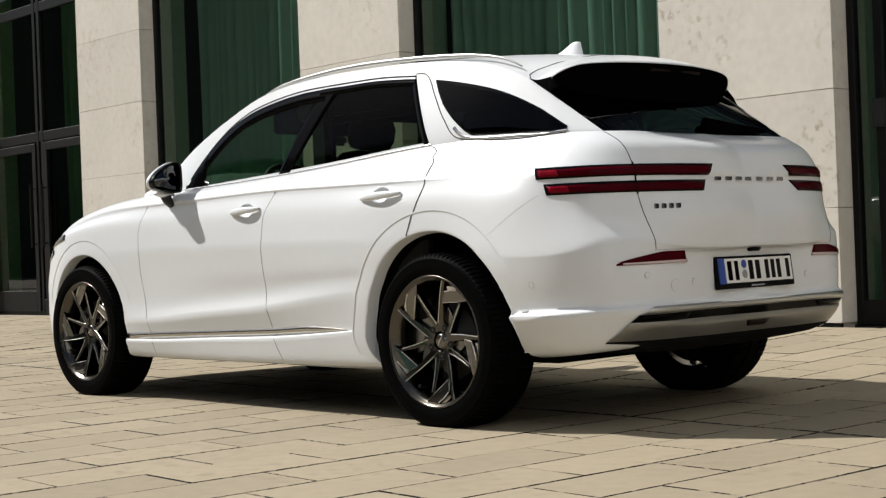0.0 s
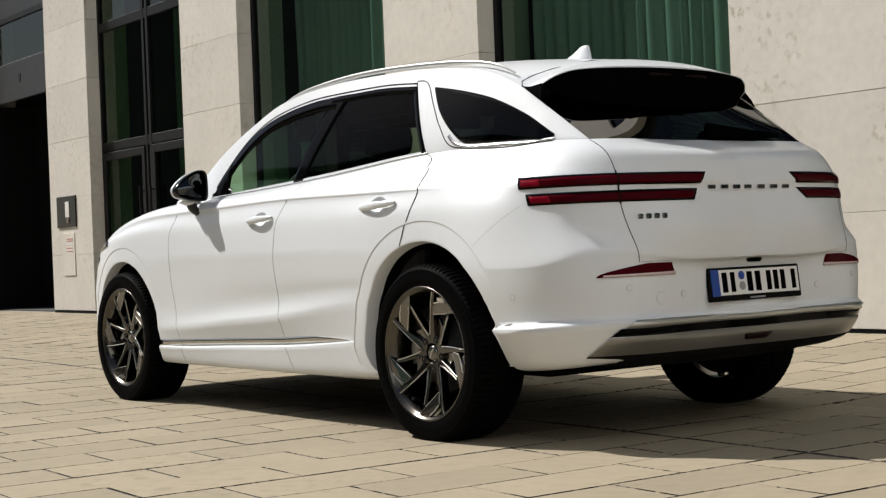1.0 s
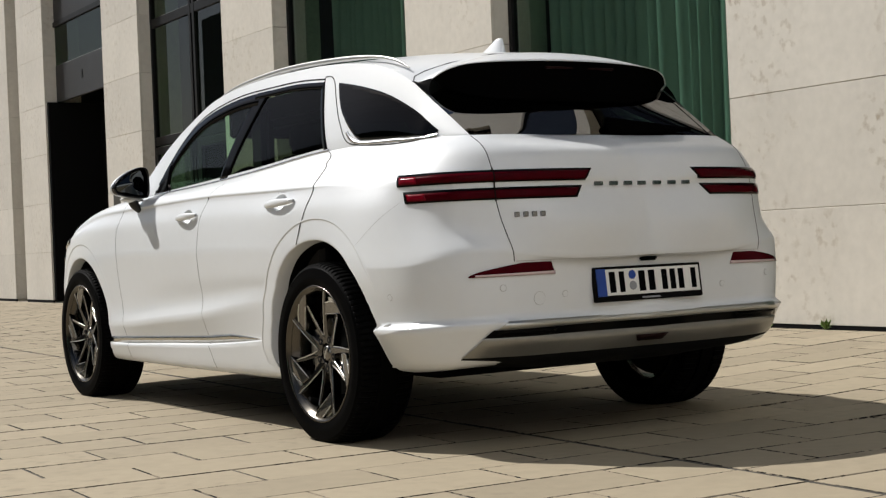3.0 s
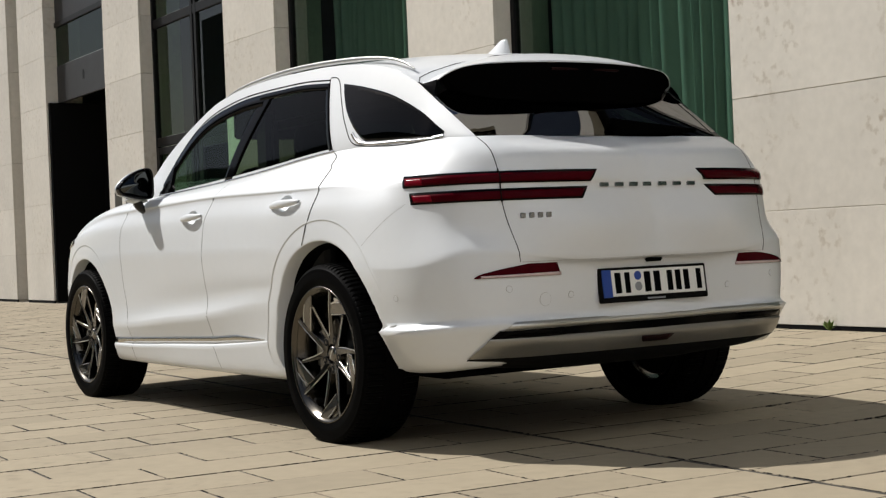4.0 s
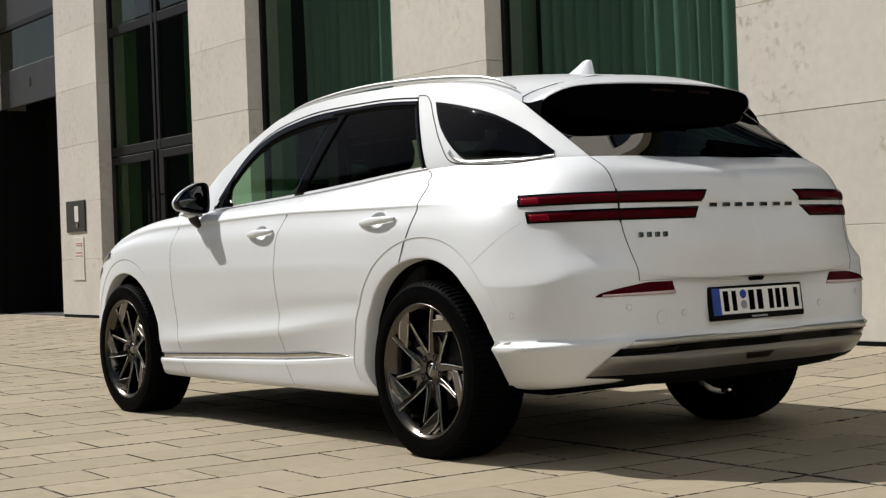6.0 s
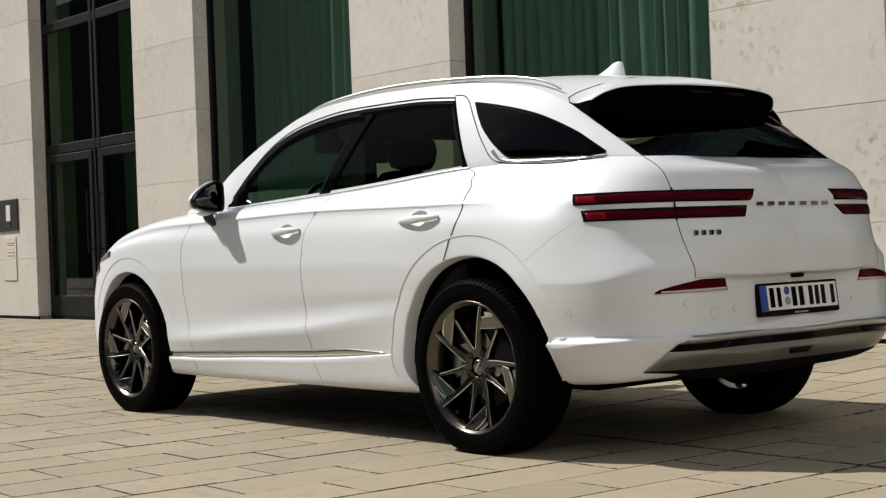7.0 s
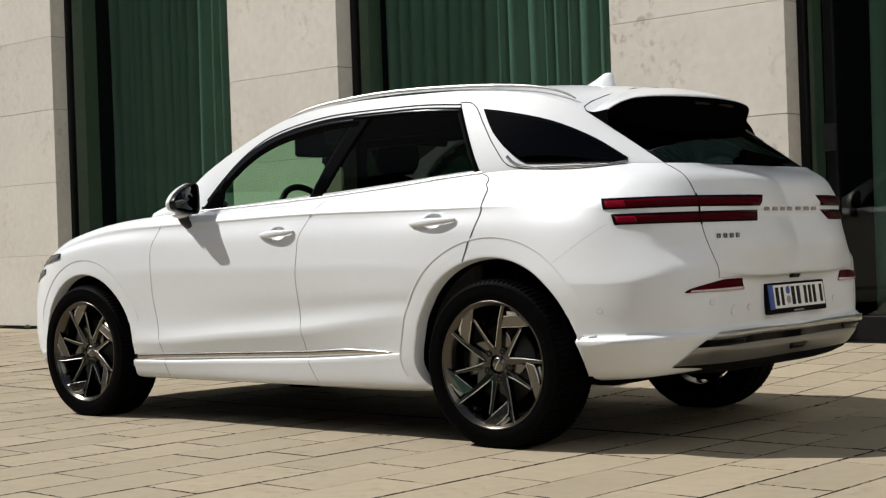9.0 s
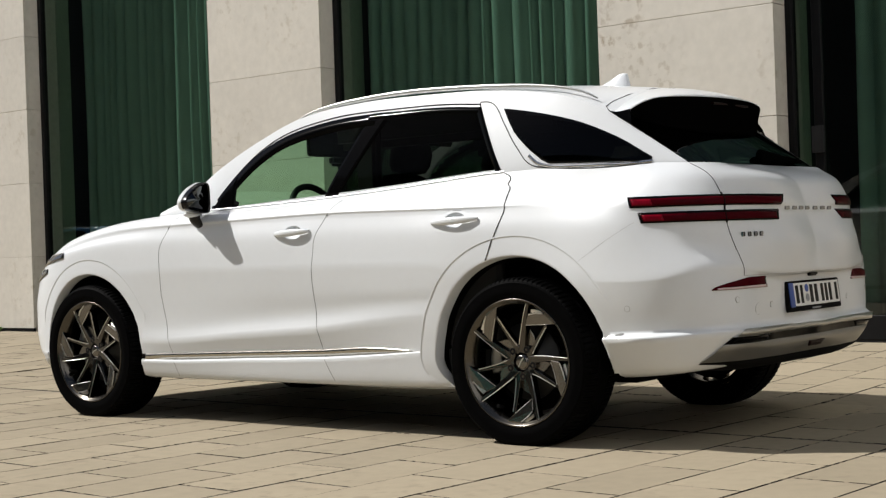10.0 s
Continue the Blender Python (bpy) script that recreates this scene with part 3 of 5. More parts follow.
TOP_Y = [-.56, -.371, -.146, .183, .355, .686, 1.039, 1.339, 1.576, 1.726, 1.86, 1.985]
TOP_Z = [1.196, 1.306, 1.396, 1.468, 1.492, 1.512, 1.512, 1.484, 1.424, 1.343, 1.23, 1.10]


def z_top(y):
    return float(pchip(TOP_Y, TOP_Z, [y])[0])


def door_glass_rear(z):
    return float(np.interp(z, [1.18, 1.495], [.167, .338]))


def quarter_front(z):
    return float(pchip([1.20, 1.225, 1.34, 1.40, 1.47], [-.075, -.035, .108, .158, .205], [z])[0])


def house_class(c, i):
    x, y, z = c
    if z < z_top(y) - .012 and z > z_belt(y) + .012:
        if door_glass_rear(z) + .012 < y < 1.93:
            return None
        if -.53 < y < quarter_front(z) - .012 and z > 1.212:
            return None
    if y > 1.40 and z > z_top(y) - .012:
        return "a_pillar"
    if y > .16:
        return "roof_frame" if z > z_top(y) - .012 else "rear_door_frame"
    return "rear_pillar"


for right in (False, True):
    for g, me in split(HOUSE, house_class, right).items():
        part(g, me, PAINT, car)


# windows: each is laid on the flank; the right side is a mirrored copy
def mirrored(ob):
    """A mirrored twin of a part on the right side, with mesh data of its own."""
    me = ob.data.copy()
    for v in me.vertices:
        v.co.x = -v.co.x
    me.flip_normals()
    t = part(ob.name.split(".")[0], me, None, ob.parent)
    if "label" in ob:
        t["label"] = ob["label"]
    return t


def side_both(ob):
    mirrored(ob)
    return ob


def line(y0, z0, y1, z1):
    return lambda z: y0 + (y1 - y0) * (z - z0) / (z1 - z0)


# front door glass, B-pillar covers, rear door glass, quarter glass
B_FRONT, B_MID, B_BACK = line(1.212, 1.119, .985, 1.504), line(1.150, 1.119, .925, 1.504), line(1.128, 1.119, .868, 1.50)
GLASS_OFF = -.003
side_both(patch("door_glass", on_side, lambda s: (1.955 + (B_FRONT(1.12) - 1.955) * s, z_belt(1.955 + (B_FRONT(1.12) - 1.955) * s) + .008),
                lambda s: (1.955 + (B_FRONT(1.505) - 1.955) * s ** 1.0, min(z_top(1.955 + (B_FRONT(1.505) - 1.955) * s), 1.6)), 40, 20, GLASS_OFF, .006, GLASS_CLEAR, car, "clear green-tinted door glass"))
side_both(patch("b_pillar_cover", on_side, lambda s: (B_FRONT(1.12) + (B_BACK(1.12) - B_FRONT(1.12)) * s, z_belt(1.15) + .006),
                lambda s: (B_FRONT(1.504) + (B_BACK(1.504) - B_FRONT(1.504)) * s, z_top(.92) + .001), 8, 20, .001, .012, BLACK_GLOSS, car, "gloss black pillar cover"))
side_both(patch("rear_door_glass", on_side, lambda s: (B_BACK(1.12) + (door_glass_rear(1.18) - B_BACK(1.12)) * s, z_belt(B_BACK(1.12) + (door_glass_rear(1.18) - B_BACK(1.12)) * s) + .008),
                lambda s: (B_BACK(1.504) + (door_glass_rear(1.495) - B_BACK(1.504)) * s, z_top(B_BACK(1.504) + (door_glass_rear(1.495) - B_BACK(1.504)) * s)), 40, 20, GLASS_OFF, .006, GLASS_DARK, car, "dark privacy glass"))


def quarter_lo(s):
    y = .203 + (-.542 - .203) * s
    zz = np.interp(y, [-.542, -.45, -.20, -.075, -.04], [1.190, 1.193, 1.200, 1.206, 1.222])
    if y > -.04:
        zz = float(pchip([-.075, -.035, .108, .158, .205], [1.20, 1.225, 1.34, 1.40, 1.47], [y])[0])
    return (y, float(zz))


side_both(patch("quarter_glass", on_side, quarter_lo, lambda s: ((.203 + (-.542 - .203) * s), max(z_top(.203 + (-.542 - .203) * s), quarter_lo(s)[1] + .002)), 60, 14, .002, .008, GLASS_QUARTER, car, "dark triangular quarter glass"))

# black surrounds inside the glass edges
side_both(ribbon("window_frame", on_side, [(y, z_top(y) - .030) for y in (1.935, 1.86, 1.72, 1.576, 1.45, 1.339, 1.15, 1.0, .955)], .062, .002, BLACK_GLOSS, car, n=60))
side_both(ribbon("window_frame", on_side, [(y, z_top(y) - .015) for y in (1.0, .90, .75, .6, .45, .345)], .030, .0026, BLACK_GLOSS, car))
side_both(ribbon("window_frame", on_side, [(door_glass_rear(z) + .013, z) for z in (1.185, 1.30, 1.40, 1.488)], .026, .002, BLACK_GLOSS, car))
side_both(ribbon("window_frame", on_side, [(1.90, 1.155), (1.87, 1.13), (1.80, 1.100)], .05, .002, BLACK_GLOSS, car))
side_both(patch("mirror_sail", on_side, lambda s: (1.99 - .16 * s, z_belt(1.9) + .006), lambda s: (1.99 - .16 * s, min(1.112 + .19 * s, z_top(1.99 - .16 * s) - .004) if s > .05 else 1.112), 8, 10, .003, .01, BLACK_GLOSS, car, "black triangle behind the mirror"))
# bright strips round the glass
side_both(ribbon("belt_strip", on_side, [(y, z_belt(y) + .004) for y in (2.0, 1.7, 1.4, 1.15, .9, .6, .35, .155)], .009, .004, BRIGHT_STRIP, car, "chrome belt strip", n=70))
side_both(ribbon("upper_gap", on_side, [(y, z_top(y) + .012) for y in (1.955, 1.92, 1.86, 1.72, 1.576, 1.45, 1.339, 1.15, .95, .75, .55, .34)], .006, .0015, BLACK_VOID, car, n=90))
side_both(ribbon("quarter_strip", on_side, [(.030, 1.247), (-.008, 1.216), (-.085, 1.194), (-.20, 1.188), (-.35, 1.185), (-.50, 1.185), (-.545, 1.188)], .014, .004, BRIGHT_STRIP, car, "chrome strip under the quarter glass", n=60))
side_both(ribbon("panel_gap", on_side, [(.345, 1.513), (.285, 1.506), (.245, 1.478), (.205, 1.425), (.165, 1.372), (.125, 1.318), (.082, 1.268), (.044, 1.225), (.010, 1.203), (-.05, 1.190), (-.115, 1.183), (-.279, 1.174), (-.437, 1.175), (-.545, 1.180)], .0040, .0016, GAP, car, n=90))

def ledge_z(y):
    return float(np.interp(y, [.57, 1.15, 2.4], [.392, .357, .317]))


# satin strip above the sill's ledge, running out to a point towards the rear wheel
side_both(patch("sill_strip", on_side, lambda s: (2.455 - 1.865 * s, ledge_z(2.455 - 1.865 * s) + .002),
                lambda s: (2.455 - 1.865 * s, ledge_z(2.455 - 1.865 * s) + .002 + .031 * min(1, (1.005 - s) / .16) ** .8), 60, 3, .003, .006, SILL_SATIN, car, "satin metal strip above the sill"))
side_both(ribbon("strip_gap", on_side, [(y, ledge_z(y) + .0355) for y in (2.44, 2.1, 1.8, 1.5, 1.2, .95)], .0018, .0010, SEAM, car, n=60))

# panel gaps
for pts in ([(door_front(z), z) for z in (.24, .33, .43, .55, .667, .80, .904, .98, 1.05, 1.075)],
            [(door_middle(z), z) for z in (.245, .30, .36, .45, .55, .65, .75, .85, .928, 1.0, 1.06, 1.10)],
            ):
    side_both(ribbon("panel_gap", on_side, pts, .0019, .0006, GAP, car, n=50))
side_both(ribbon("panel_gap", on_side, [(.145, 1.174), (.112, 1.160), (.100, 1.142), (.103, 1.126), (.088, 1.113), (.078, 1.08), (.070, 1.045), (.066, 1.012), (.076, .965), (.096, .91), (.116, .868)], .0042, .0016, GAP, car, n=70))
side_both(ribbon("panel_gap", on_side, [(.112, .878), (.126, .835), (.142, .796)], .0036, .0040, GAP, car, n=12))
side_both(ribbon("panel_gap", on_side, [(.168, 1.185), (.24, 1.31), (.338, 1.493), (.345, 1.508)], .005, .0015, BLACK_VOID, car))
side_both(ribbon("panel_gap", on_side, [(-.30, .765), (-.40, .83), (-.50, .895), (-.56, .932)], .0010, .0004, SEAM, car))
side_both(ribbon("panel_gap", on_tail, [(-gate_seam(z), z) for z in (.70, .74, .80, .87, .95, 1.02, 1.10, 1.172)], .0030, .0010, GAP, car, n=50))
ribbon("panel_gap", on_tail, [(x, .7005) for x in (-.598, -.4, -.2, 0, .2, .4, .598)], .0022, .0006, SEAM, car, n=60)

# arch lips and liners: a shallow groove, a flat raised band and a turned-in edge
LIP = [(1.214, -.0045), (1.209, .0012), (1.204, .0026), (1.196, .0030), (1.193, .0028), (1.187, .0010), (1.181, .0008), (1.165, .0013), (1.09, .0022), (1.035, .0026), (1.012, .0018), (1.0, -.002), (.994, -.014), (.988, -.055)]
LEAN = [.0, .03, .05, .0, -.55, -.60, -.10, .02, 0, 0, -.15]
for a in ARCHES:
    yc, zc, ry, rz = a
    rear_arch = yc < 1
    P, LN, N = [], [], []
    for t in np.linspace(radians(-17), radians(187 if rear_arch else 190), 110):
        ahead = math.cos(t) > 0

        def at(f):
            y, z = math.cos(t) * ry * f, math.sin(t) * rz * f
            if z < 0 and ahead and rear_arch:
                y -= 4.5 * z * z
            return (yc + y, zc + z)
        z_mid = at(1.1)[1]
        z0, z1 = ((.30, .41) if ahead else (.53, .61)) if rear_arch else (.40, .56)
        ease = min(1, max(0, (z_mid - z0) / (z1 - z0)))
        ease = ease * ease * (3 - 2 * ease)
        wide = 1 if rear_arch else ease
        floor = .312 if rear_arch and not ahead else .236
        r = []
        for k, (f, off) in enumerate(LIP):
            if f > 1:
                off = off * ease + (.0007 if f < (1.15 if ahead or not rear_arch else 1.04) else -.004) * (1 - ease)
                f = 1 + (f - 1) * (.2 + .8 * wide)
            y, z = at(max(f, 1.03))
            z = max(z, floor + .006)
            p = on_side(y, z, 0.0)
            if rear_arch and ahead and z < .48:
                p.x = float(np.interp(z, [.236, .28, .36, .48], [-.898, -.917, -.930, on_side(y, .48, 0.0).x]))
            yy, zz = at(f)
            r.append((p.x - off, yy, max(zz, floor)))
            if k < len(LEAN):
                n = (Vector((-1, 0, -.12 if z > .3 else -.3)) if rear_arch and ahead and z < .48 else on_side(y, z, .01) - p).normalized() + Vector((0, math.cos(t), math.sin(t))) * LEAN[k] * ease
            else:
                n = Vector((-.25, -math.cos(t), -math.sin(t)))
            N.append(tuple(n.normalized()))
        P.append(r)
        y, z = at(.987)
        LN.append([(r[-1][0], y, max(z, .245)), (-.50, y, max(z, .245))])
    soft = np.array(N).reshape(len(P), len(LIP), 3)
    soft = np.pad(soft, ((5, 5), (0, 0), (0, 0)), mode="edge")
    soft = sum(soft[q:q + len(P)] for q in range(11)).reshape(-1, 3)
    N = [tuple(v) for v in soft / np.linalg.norm(soft, axis=1)[:, None]]
    lip = grid("arch_lip", P)
    if sum(q.normal.dot(Vector(N[q.vertices[0]])) for q in lip.polygons) < 0:
        lip.flip_normals()
    lip.normals_split_custom_set_from_vertices(N)
    side_both(part("arch_lip", lip, PAINT, car))
    side_both(part("wheel_liner", grid("wheel_liner", LN), LINER, car, "black wheel arch liner"))

# ---------------------------------------------------------------- lamps on the tail
def deg_of(x, y):
    return math.degrees(math.atan2(-(y + .30), -x))


A0, A2 = deg_of(-.845, -.519), deg_of(-.243, -.917)
LAMPS = ((1.034, .990, A0, A2, 3.5), (.970, .926, A0 + 3.0, A2 - 3.6, 3.0))
for top, low, a, b, lean in LAMPS:
    bar = patch("tail_lamp", on_corner, lambda s, a=a, b=b, lean=lean: (a + .9 + (b - lean - a) * s, low), lambda s, a=a, b=b: (a + (b - a) * s, top), 46, 4, .004, .012, BLACK_GLOSS, car, "tail lamp bar with a dark red lens")
    lens = patch("lens", on_corner, lambda s, a=a, b=b, lean=lean: (a + 1.6 + (b - lean - 1.2 - a) * s, low + .006), lambda s, a=a, b=b: (a + .8 + (b - 1.9 - a) * s, top - .009), 46, 4, .0055, .004, RED_DARK, bar, "dark red lens")
    glow = patch("reflector_field", on_corner, lambda s, a=a: (a + 1.8 + 5.2 * s, low + .008), lambda s, a=a: (a + 1.2 + 5.2 * s, top - .011), 10, 4, .0065, .003, RED_LENS, bar, "red reflector field")
    for ob in (bar,):
        t = mirrored(ob)
        for k in (lens, glow):
            m = mirrored(k)
            m.parent = t
for right in (1, -1):
    s = -right
    rl = patch("bumper_reflector", on_tail, lambda k, s=s: (s * (.765 - .33 * k), .646 + .002 * k), lambda k, s=s: (s * (.765 - .312 * k), .650 + .044 * min(1, 1.6 * k) ** .6), 24, 5, .005, .01, RED_DARK, car, "red bumper reflector")
    patch("clear_strip", on_tail, lambda k, s=s: (s * (.745 - .31 * k), .6475), lambda k, s=s: (s * (.745 - .31 * k), .655 + .005 * k), 16, 2, .0062, .004, CLEAR_LENS, rl, "pale strip")

ribbon("lamp_seam", on_tail, [(-gate_seam(z), z) for z in (.918, .95, .98, 1.01, 1.042)], .0045, .0070, BLACK_VOID, car, "tailgate gap across the lamps", n=20)
# number plate: letters stand as plain bars
plate = boxed("number_plate", (-.265, .265, -.947, -.925, .529, .660), BLACK_VOID, car, "white number plate in a black holder", bevel=.004)
rot = Matrix.Translation((0, -.929, .535)) @ Matrix.Rotation(radians(-6.5), 4, "X") @ Matrix.Translation((0, .925, -.535))
plate.data.transform(rot)


def on_plate(name, x0, x1, z0, z1, mat, lift, label=""):
    p = boxed(name, (x0, x1, -.947 - lift, -.946, z0, z1), mat, plate, label, bevel=.001)
    p.data.transform(rot)
    return p


on_plate("plate_sheet", -.252, .252, .551, .650, PLATE_WHITE, .002)
on_plate("blue_band", -.256, -.212, .548, .652, PLATE_BLUE, .003, "blue band")
for x, w in ((-.182, .030), (-.136, .026), (-.038, .032), (.010, .032), (.074, .028), (.116, .028), (.158, .028), (.222, .026)):
    on_plate("plate_bar", x - w / 2, x + w / 2, .562, .640, BLACK_GLOSS, .003)
for z, mat in ((.626, PLATE_BLUE), (.585, PLATE_GREY)):
    c = part("plate_seal", cyl(bmesh.new(), (-.085, -.947, z), (-.085, -.951, z), .017, n=20), mat, plate)
    c.data.transform(rot)
on_plate("holder_mark", -.045, .045, .534, .541, PLATE_GREY, .001)

# badges as plain bars
for i in range(7):
    x = -.216 + i * .072
    p = on_tail(x, .975, .003)
    bm = box(bmesh.new(), x - .021, x + .021, p.y - .003, p.y + .004, .968, .984, bevel=.002)
    part("badge_bar", bm, BADGE, car, "dark chrome badge bar")
for i in range(4):
    x = -.575 + i * .030
    p = on_tail(x, .868, .003)
    bm = box(bmesh.new(), x - .011, x + .011, p.y - .003, p.y + .006, .859, .879, bevel=.002)
    part("model_badge_bar", bm, BADGE, car, "dark chrome badge bar")
# parking sensors, tow cover, camera
for x, z in ((-.652, .605), (-.39, .572), (.39, .572), (.652, .605)):
    a, b = on_tail(x, z, -.002), on_tail(x, z, .002)
    part("parking_sensor", cyl(bmesh.new(), a, b, .011, n=20), PAINT, car)
    q = on_tail(x, z, .0008)
    part("sensor_ring", cyl(bmesh.new(), on_tail(x, z, -.003), q, .0128, n=20), SEAM, car)
for y, z in ((-.542, .582),):
    for s in (1, -1):
        a, b = on_side(y, z, -.003), on_side(y, z, .0010)
        c = on_side(y, z, .0006)
        part("parking_sensor", cyl(bmesh.new(), (a.x * s, a.y, a.z), (b.x * s, b.y, b.z), .011, n=20), PAINT, car)
        part("sensor_ring", cyl(bmesh.new(), (a.x * s, a.y, a.z), (c.x * s, c.y, c.z), .0128, n=20), SEAM, car)
part("tow_cover", cyl(bmesh.new(), on_tail(-.505, .561, -.003), on_tail(-.505, .561, .0012), .024, n=28), PAINT, car)
part("tow_ring", cyl(bmesh.new(), on_tail(-.505, .561, -.003), on_tail(-.505, .561, .0004), .0252, n=28), SEAM, car)
p = on_tail(.01, .694, 0)
boxed("reversing_camera", (-.03, .05, p.y - .006, p.y + .02, .678, .699), BLACK_GLOSS, car, "black camera pod", bevel=.006, seg=2)

# ---------------------------------------------------------------- tail glass, spoiler, roof details
GLASS_ROWS = 26
P = np.zeros((GLASS_ROWS, 41, 3))
for i, s in enumerate(np.linspace(0, 1, GLASS_ROWS)):
    y = -.680 + (-.30 + .680) * s
    x, z = from_edge(y)
    zc = 1.181 + (1.425 - 1.181) * s
    yc = -.705 + (-.455 + .705) * s ** 1.05
    for j, t in enumerate(np.linspace(-1, 1, 41)):
        k = 1 - abs(t) ** 2.05
        P[i, j] = (abs(x) * t * .997, y + (yc - y) * k, z + (zc - z) * k - .003)
part("tailgate_glass", grid("tailgate_glass", P, flip=True), GLASS_REAR, car, "dark sloping tailgate glass")
Pf = P[:, :2].copy()
Pf[..., 2] += .0025
fr = part("glass_border", grid("glass_border", Pf, flip=True), GLASS_REAR, car, "black printed border")
mirrored(fr)
# spoiler: white top skin carried back to a blade, black body under it
SP_X = np.linspace(-1, 1, 61)


def blade(s):
    """Trailing edge of the spoiler at s from -1 to 1: x, y, z."""
    a = abs(s)
    return (.60 * s, -.575 + .145 * a ** 2.0 + .03 * a ** 14, 1.487 - .016 * a ** 2.5 - .05 * a ** 12)


rows_top = []
for k in np.linspace(0, 1, 12):
    r = []
    for s in SP_X:
        bx, by, bz = blade(s)
        a = abs(s)
        xf, zf = from_edge(-.335)
        x0, y0 = .637 * s, -.335
        z0 = zf + (roof_middle(-.335)[1] - zf) * (1 - a ** 2.4)
        lift = .012 * math.sin(math.pi * k) * (1 - a ** 4)
        r.append((x0 + (bx - x0) * k, y0 + (by - y0) * k, z0 + (bz - z0) * k + lift + .0005))
    rows_top.append(r)
rows_top.append([(x, y + .002, z - .004) for x, y, z in rows_top[-1]])
part("spoiler", grid("spoiler", np.array(rows_top), flip=True), PAINT, car)
rows_und = []
for k, (dy, dz) in enumerate(((-.0005, -.003), (.001, -.05), (.0, -.11), (-.003, -.153), (.002, -.170), (.05, -.158), (.2, -.09))):
    r = []
    for s in SP_X:
        bx, by, bz = blade(s * .995)
        a = abs(s)
        fade = 1 - .75 * a ** 10
        deep = float(np.interp(a, [0, .5, .75, .9, 1], [.166, .162, .150, .120, .060]))
        r.append((bx * (1 - .035 * min(k, 3)), by + dy * fade + .01 * (1 - fade), bz + dz / .17 * deep))
    rows_und.append(r)
sp = part("spoiler_underside", grid("spoiler_underside", np.array(rows_und), flip=True), SPOILER_BLACK, car, "gloss black spoiler body")
part("brake_light", box(bmesh.new(), -.17, .17, -.574, -.555, 1.452, 1.462, bevel=.002), FOG_RED, sp, "dark red brake light strip")
# black end piece between the spoiler's tip and the pillar
F = []
for q in np.linspace(0, 1, 9):
    y = -.312 - .115 * q
    x, z = from_edge(y)
    tip = Vector(rows_top[int(round(3 + 8 * q))][0])
    low = Vector((x - .0025, y, z + .003))
    mid = (tip + low) / 2 + Vector((-.006, -.004, 0))
    F.append([tuple(tip + Vector((-.002, -.001, .0015))), tuple(mid), tuple(low)])
side_both(part("spoiler_end", grid("spoiler_end", np.array(F)), BLACK_GLOSS, car, "gloss black spoiler end piece"))
# seam between the spoiler and the roof
bm = bmesh.new()
seam = [(-.05, -.318), (-.25, -.312), (-.45, -.300), (-.56, -.288), (-.612, -.290), (-.632, -.315)]
pts = [(x, y, from_edge(y)[1] + (roof_middle(y)[1] - from_edge(y)[1]) * (1 - (abs(x) / .637) ** 2.4) + .0015) for x, y in seam]
for y in (-.36, -.42, -.47):
    ex, ez = from_edge(y)
    pts.append((-abs(ex) - .001, y, ez + .001))
for p, q in zip(pts[:-1], pts[1:]):
    cyl(bm, p, q, .0016, n=6)
side_both(part("roof_seam", bm, GAP, car))
# wiper on the tail glass
G = []
for k in np.linspace(0, 1, 14):
    x = .03 + .44 * k
    h, t = .038 * (1 - .80 * k), .032 * (1 - .6 * k)
    yc, zc = -.690 + .006 * k, 1.212 - .008 * k
    G.append([(x, yc - t * .7 * math.cos(q) , zc + h * math.sin(q)) for q in np.linspace(0, 2 * math.pi, 12, endpoint=False)])
G = [[tuple(np.mean(G[0], axis=0))] * 12] + G + [[tuple(np.mean(G[-1], axis=0))] * 12]
part("rear_wiper", grid("rear_wiper", np.array(G), wrap_v=True), SPOILER_BLACK, car, "black wiper arm with a deep cover")
# roof rails
for s in (-1, 1):
    bm = bmesh.new()
    pts = [(1.56, 1.485), (1.50, 1.525), (1.40, 1.564), (1.2, 1.597), (.95, 1.614), (.7, 1.615), (.45, 1.605), (.2, 1.588), (0, 1.564), (-.12, 1.539), (-.19, 1.514), (-.24, 1.488)]
    pts = np.array(pts)
    u = np.r_[0, np.cumsum(np.linalg.norm(np.diff(pts, axis=0), axis=1))]
    c = smooth_spline(u, pts, np.linspace(0, u[-1], 50))
    G = []
    for i, (y, z) in enumerate(c):
        e = min(i, 49 - i) / 4
        w = .0115 * min(1, .3 + e * .2)
        h = .0135 * min(1, .35 + e * .2)
        x = from_edge(min(y, 1.6))[0] + .035
        ring = [(x - w, z - h * 1.6), (x - w, z - h * .4), (x - w * .5, z), (x + w * .5, z), (x + w, z - h * .4), (x + w, z - h * 1.6)]
        G.append([(a * (-s), y, b) for a, b in ring])
    part("roof_rail", grid("roof_rail", np.array(G), wrap_v=True, flip=s > 0), SATIN if s > 0 else SATIN, car, "satin silver roof rail")
# fin aerial
G = []
for k in np.linspace(0, 1, 14):
    back = -.050 + .014 * k
    frontmost = .190 - .175 * k ** .66
    yc0, L = (back + frontmost) / 2, max(.006, (frontmost - back) / 2)
    w = .036 * (1 - .74 * k ** .8)
    zb = 1.588 + .065 * k
    G.append([(w * math.sin(t), yc0 + L * math.cos(t), zb) for t in np.linspace(0, 2 * math.pi, 24, endpoint=False)])
G.append([(0, float(np.mean([p[1] for p in G[-1]])), 1.657)] * 24)
part("aerial_fin", grid("aerial_fin", np.array(G), wrap_v=True), PAINT, car)

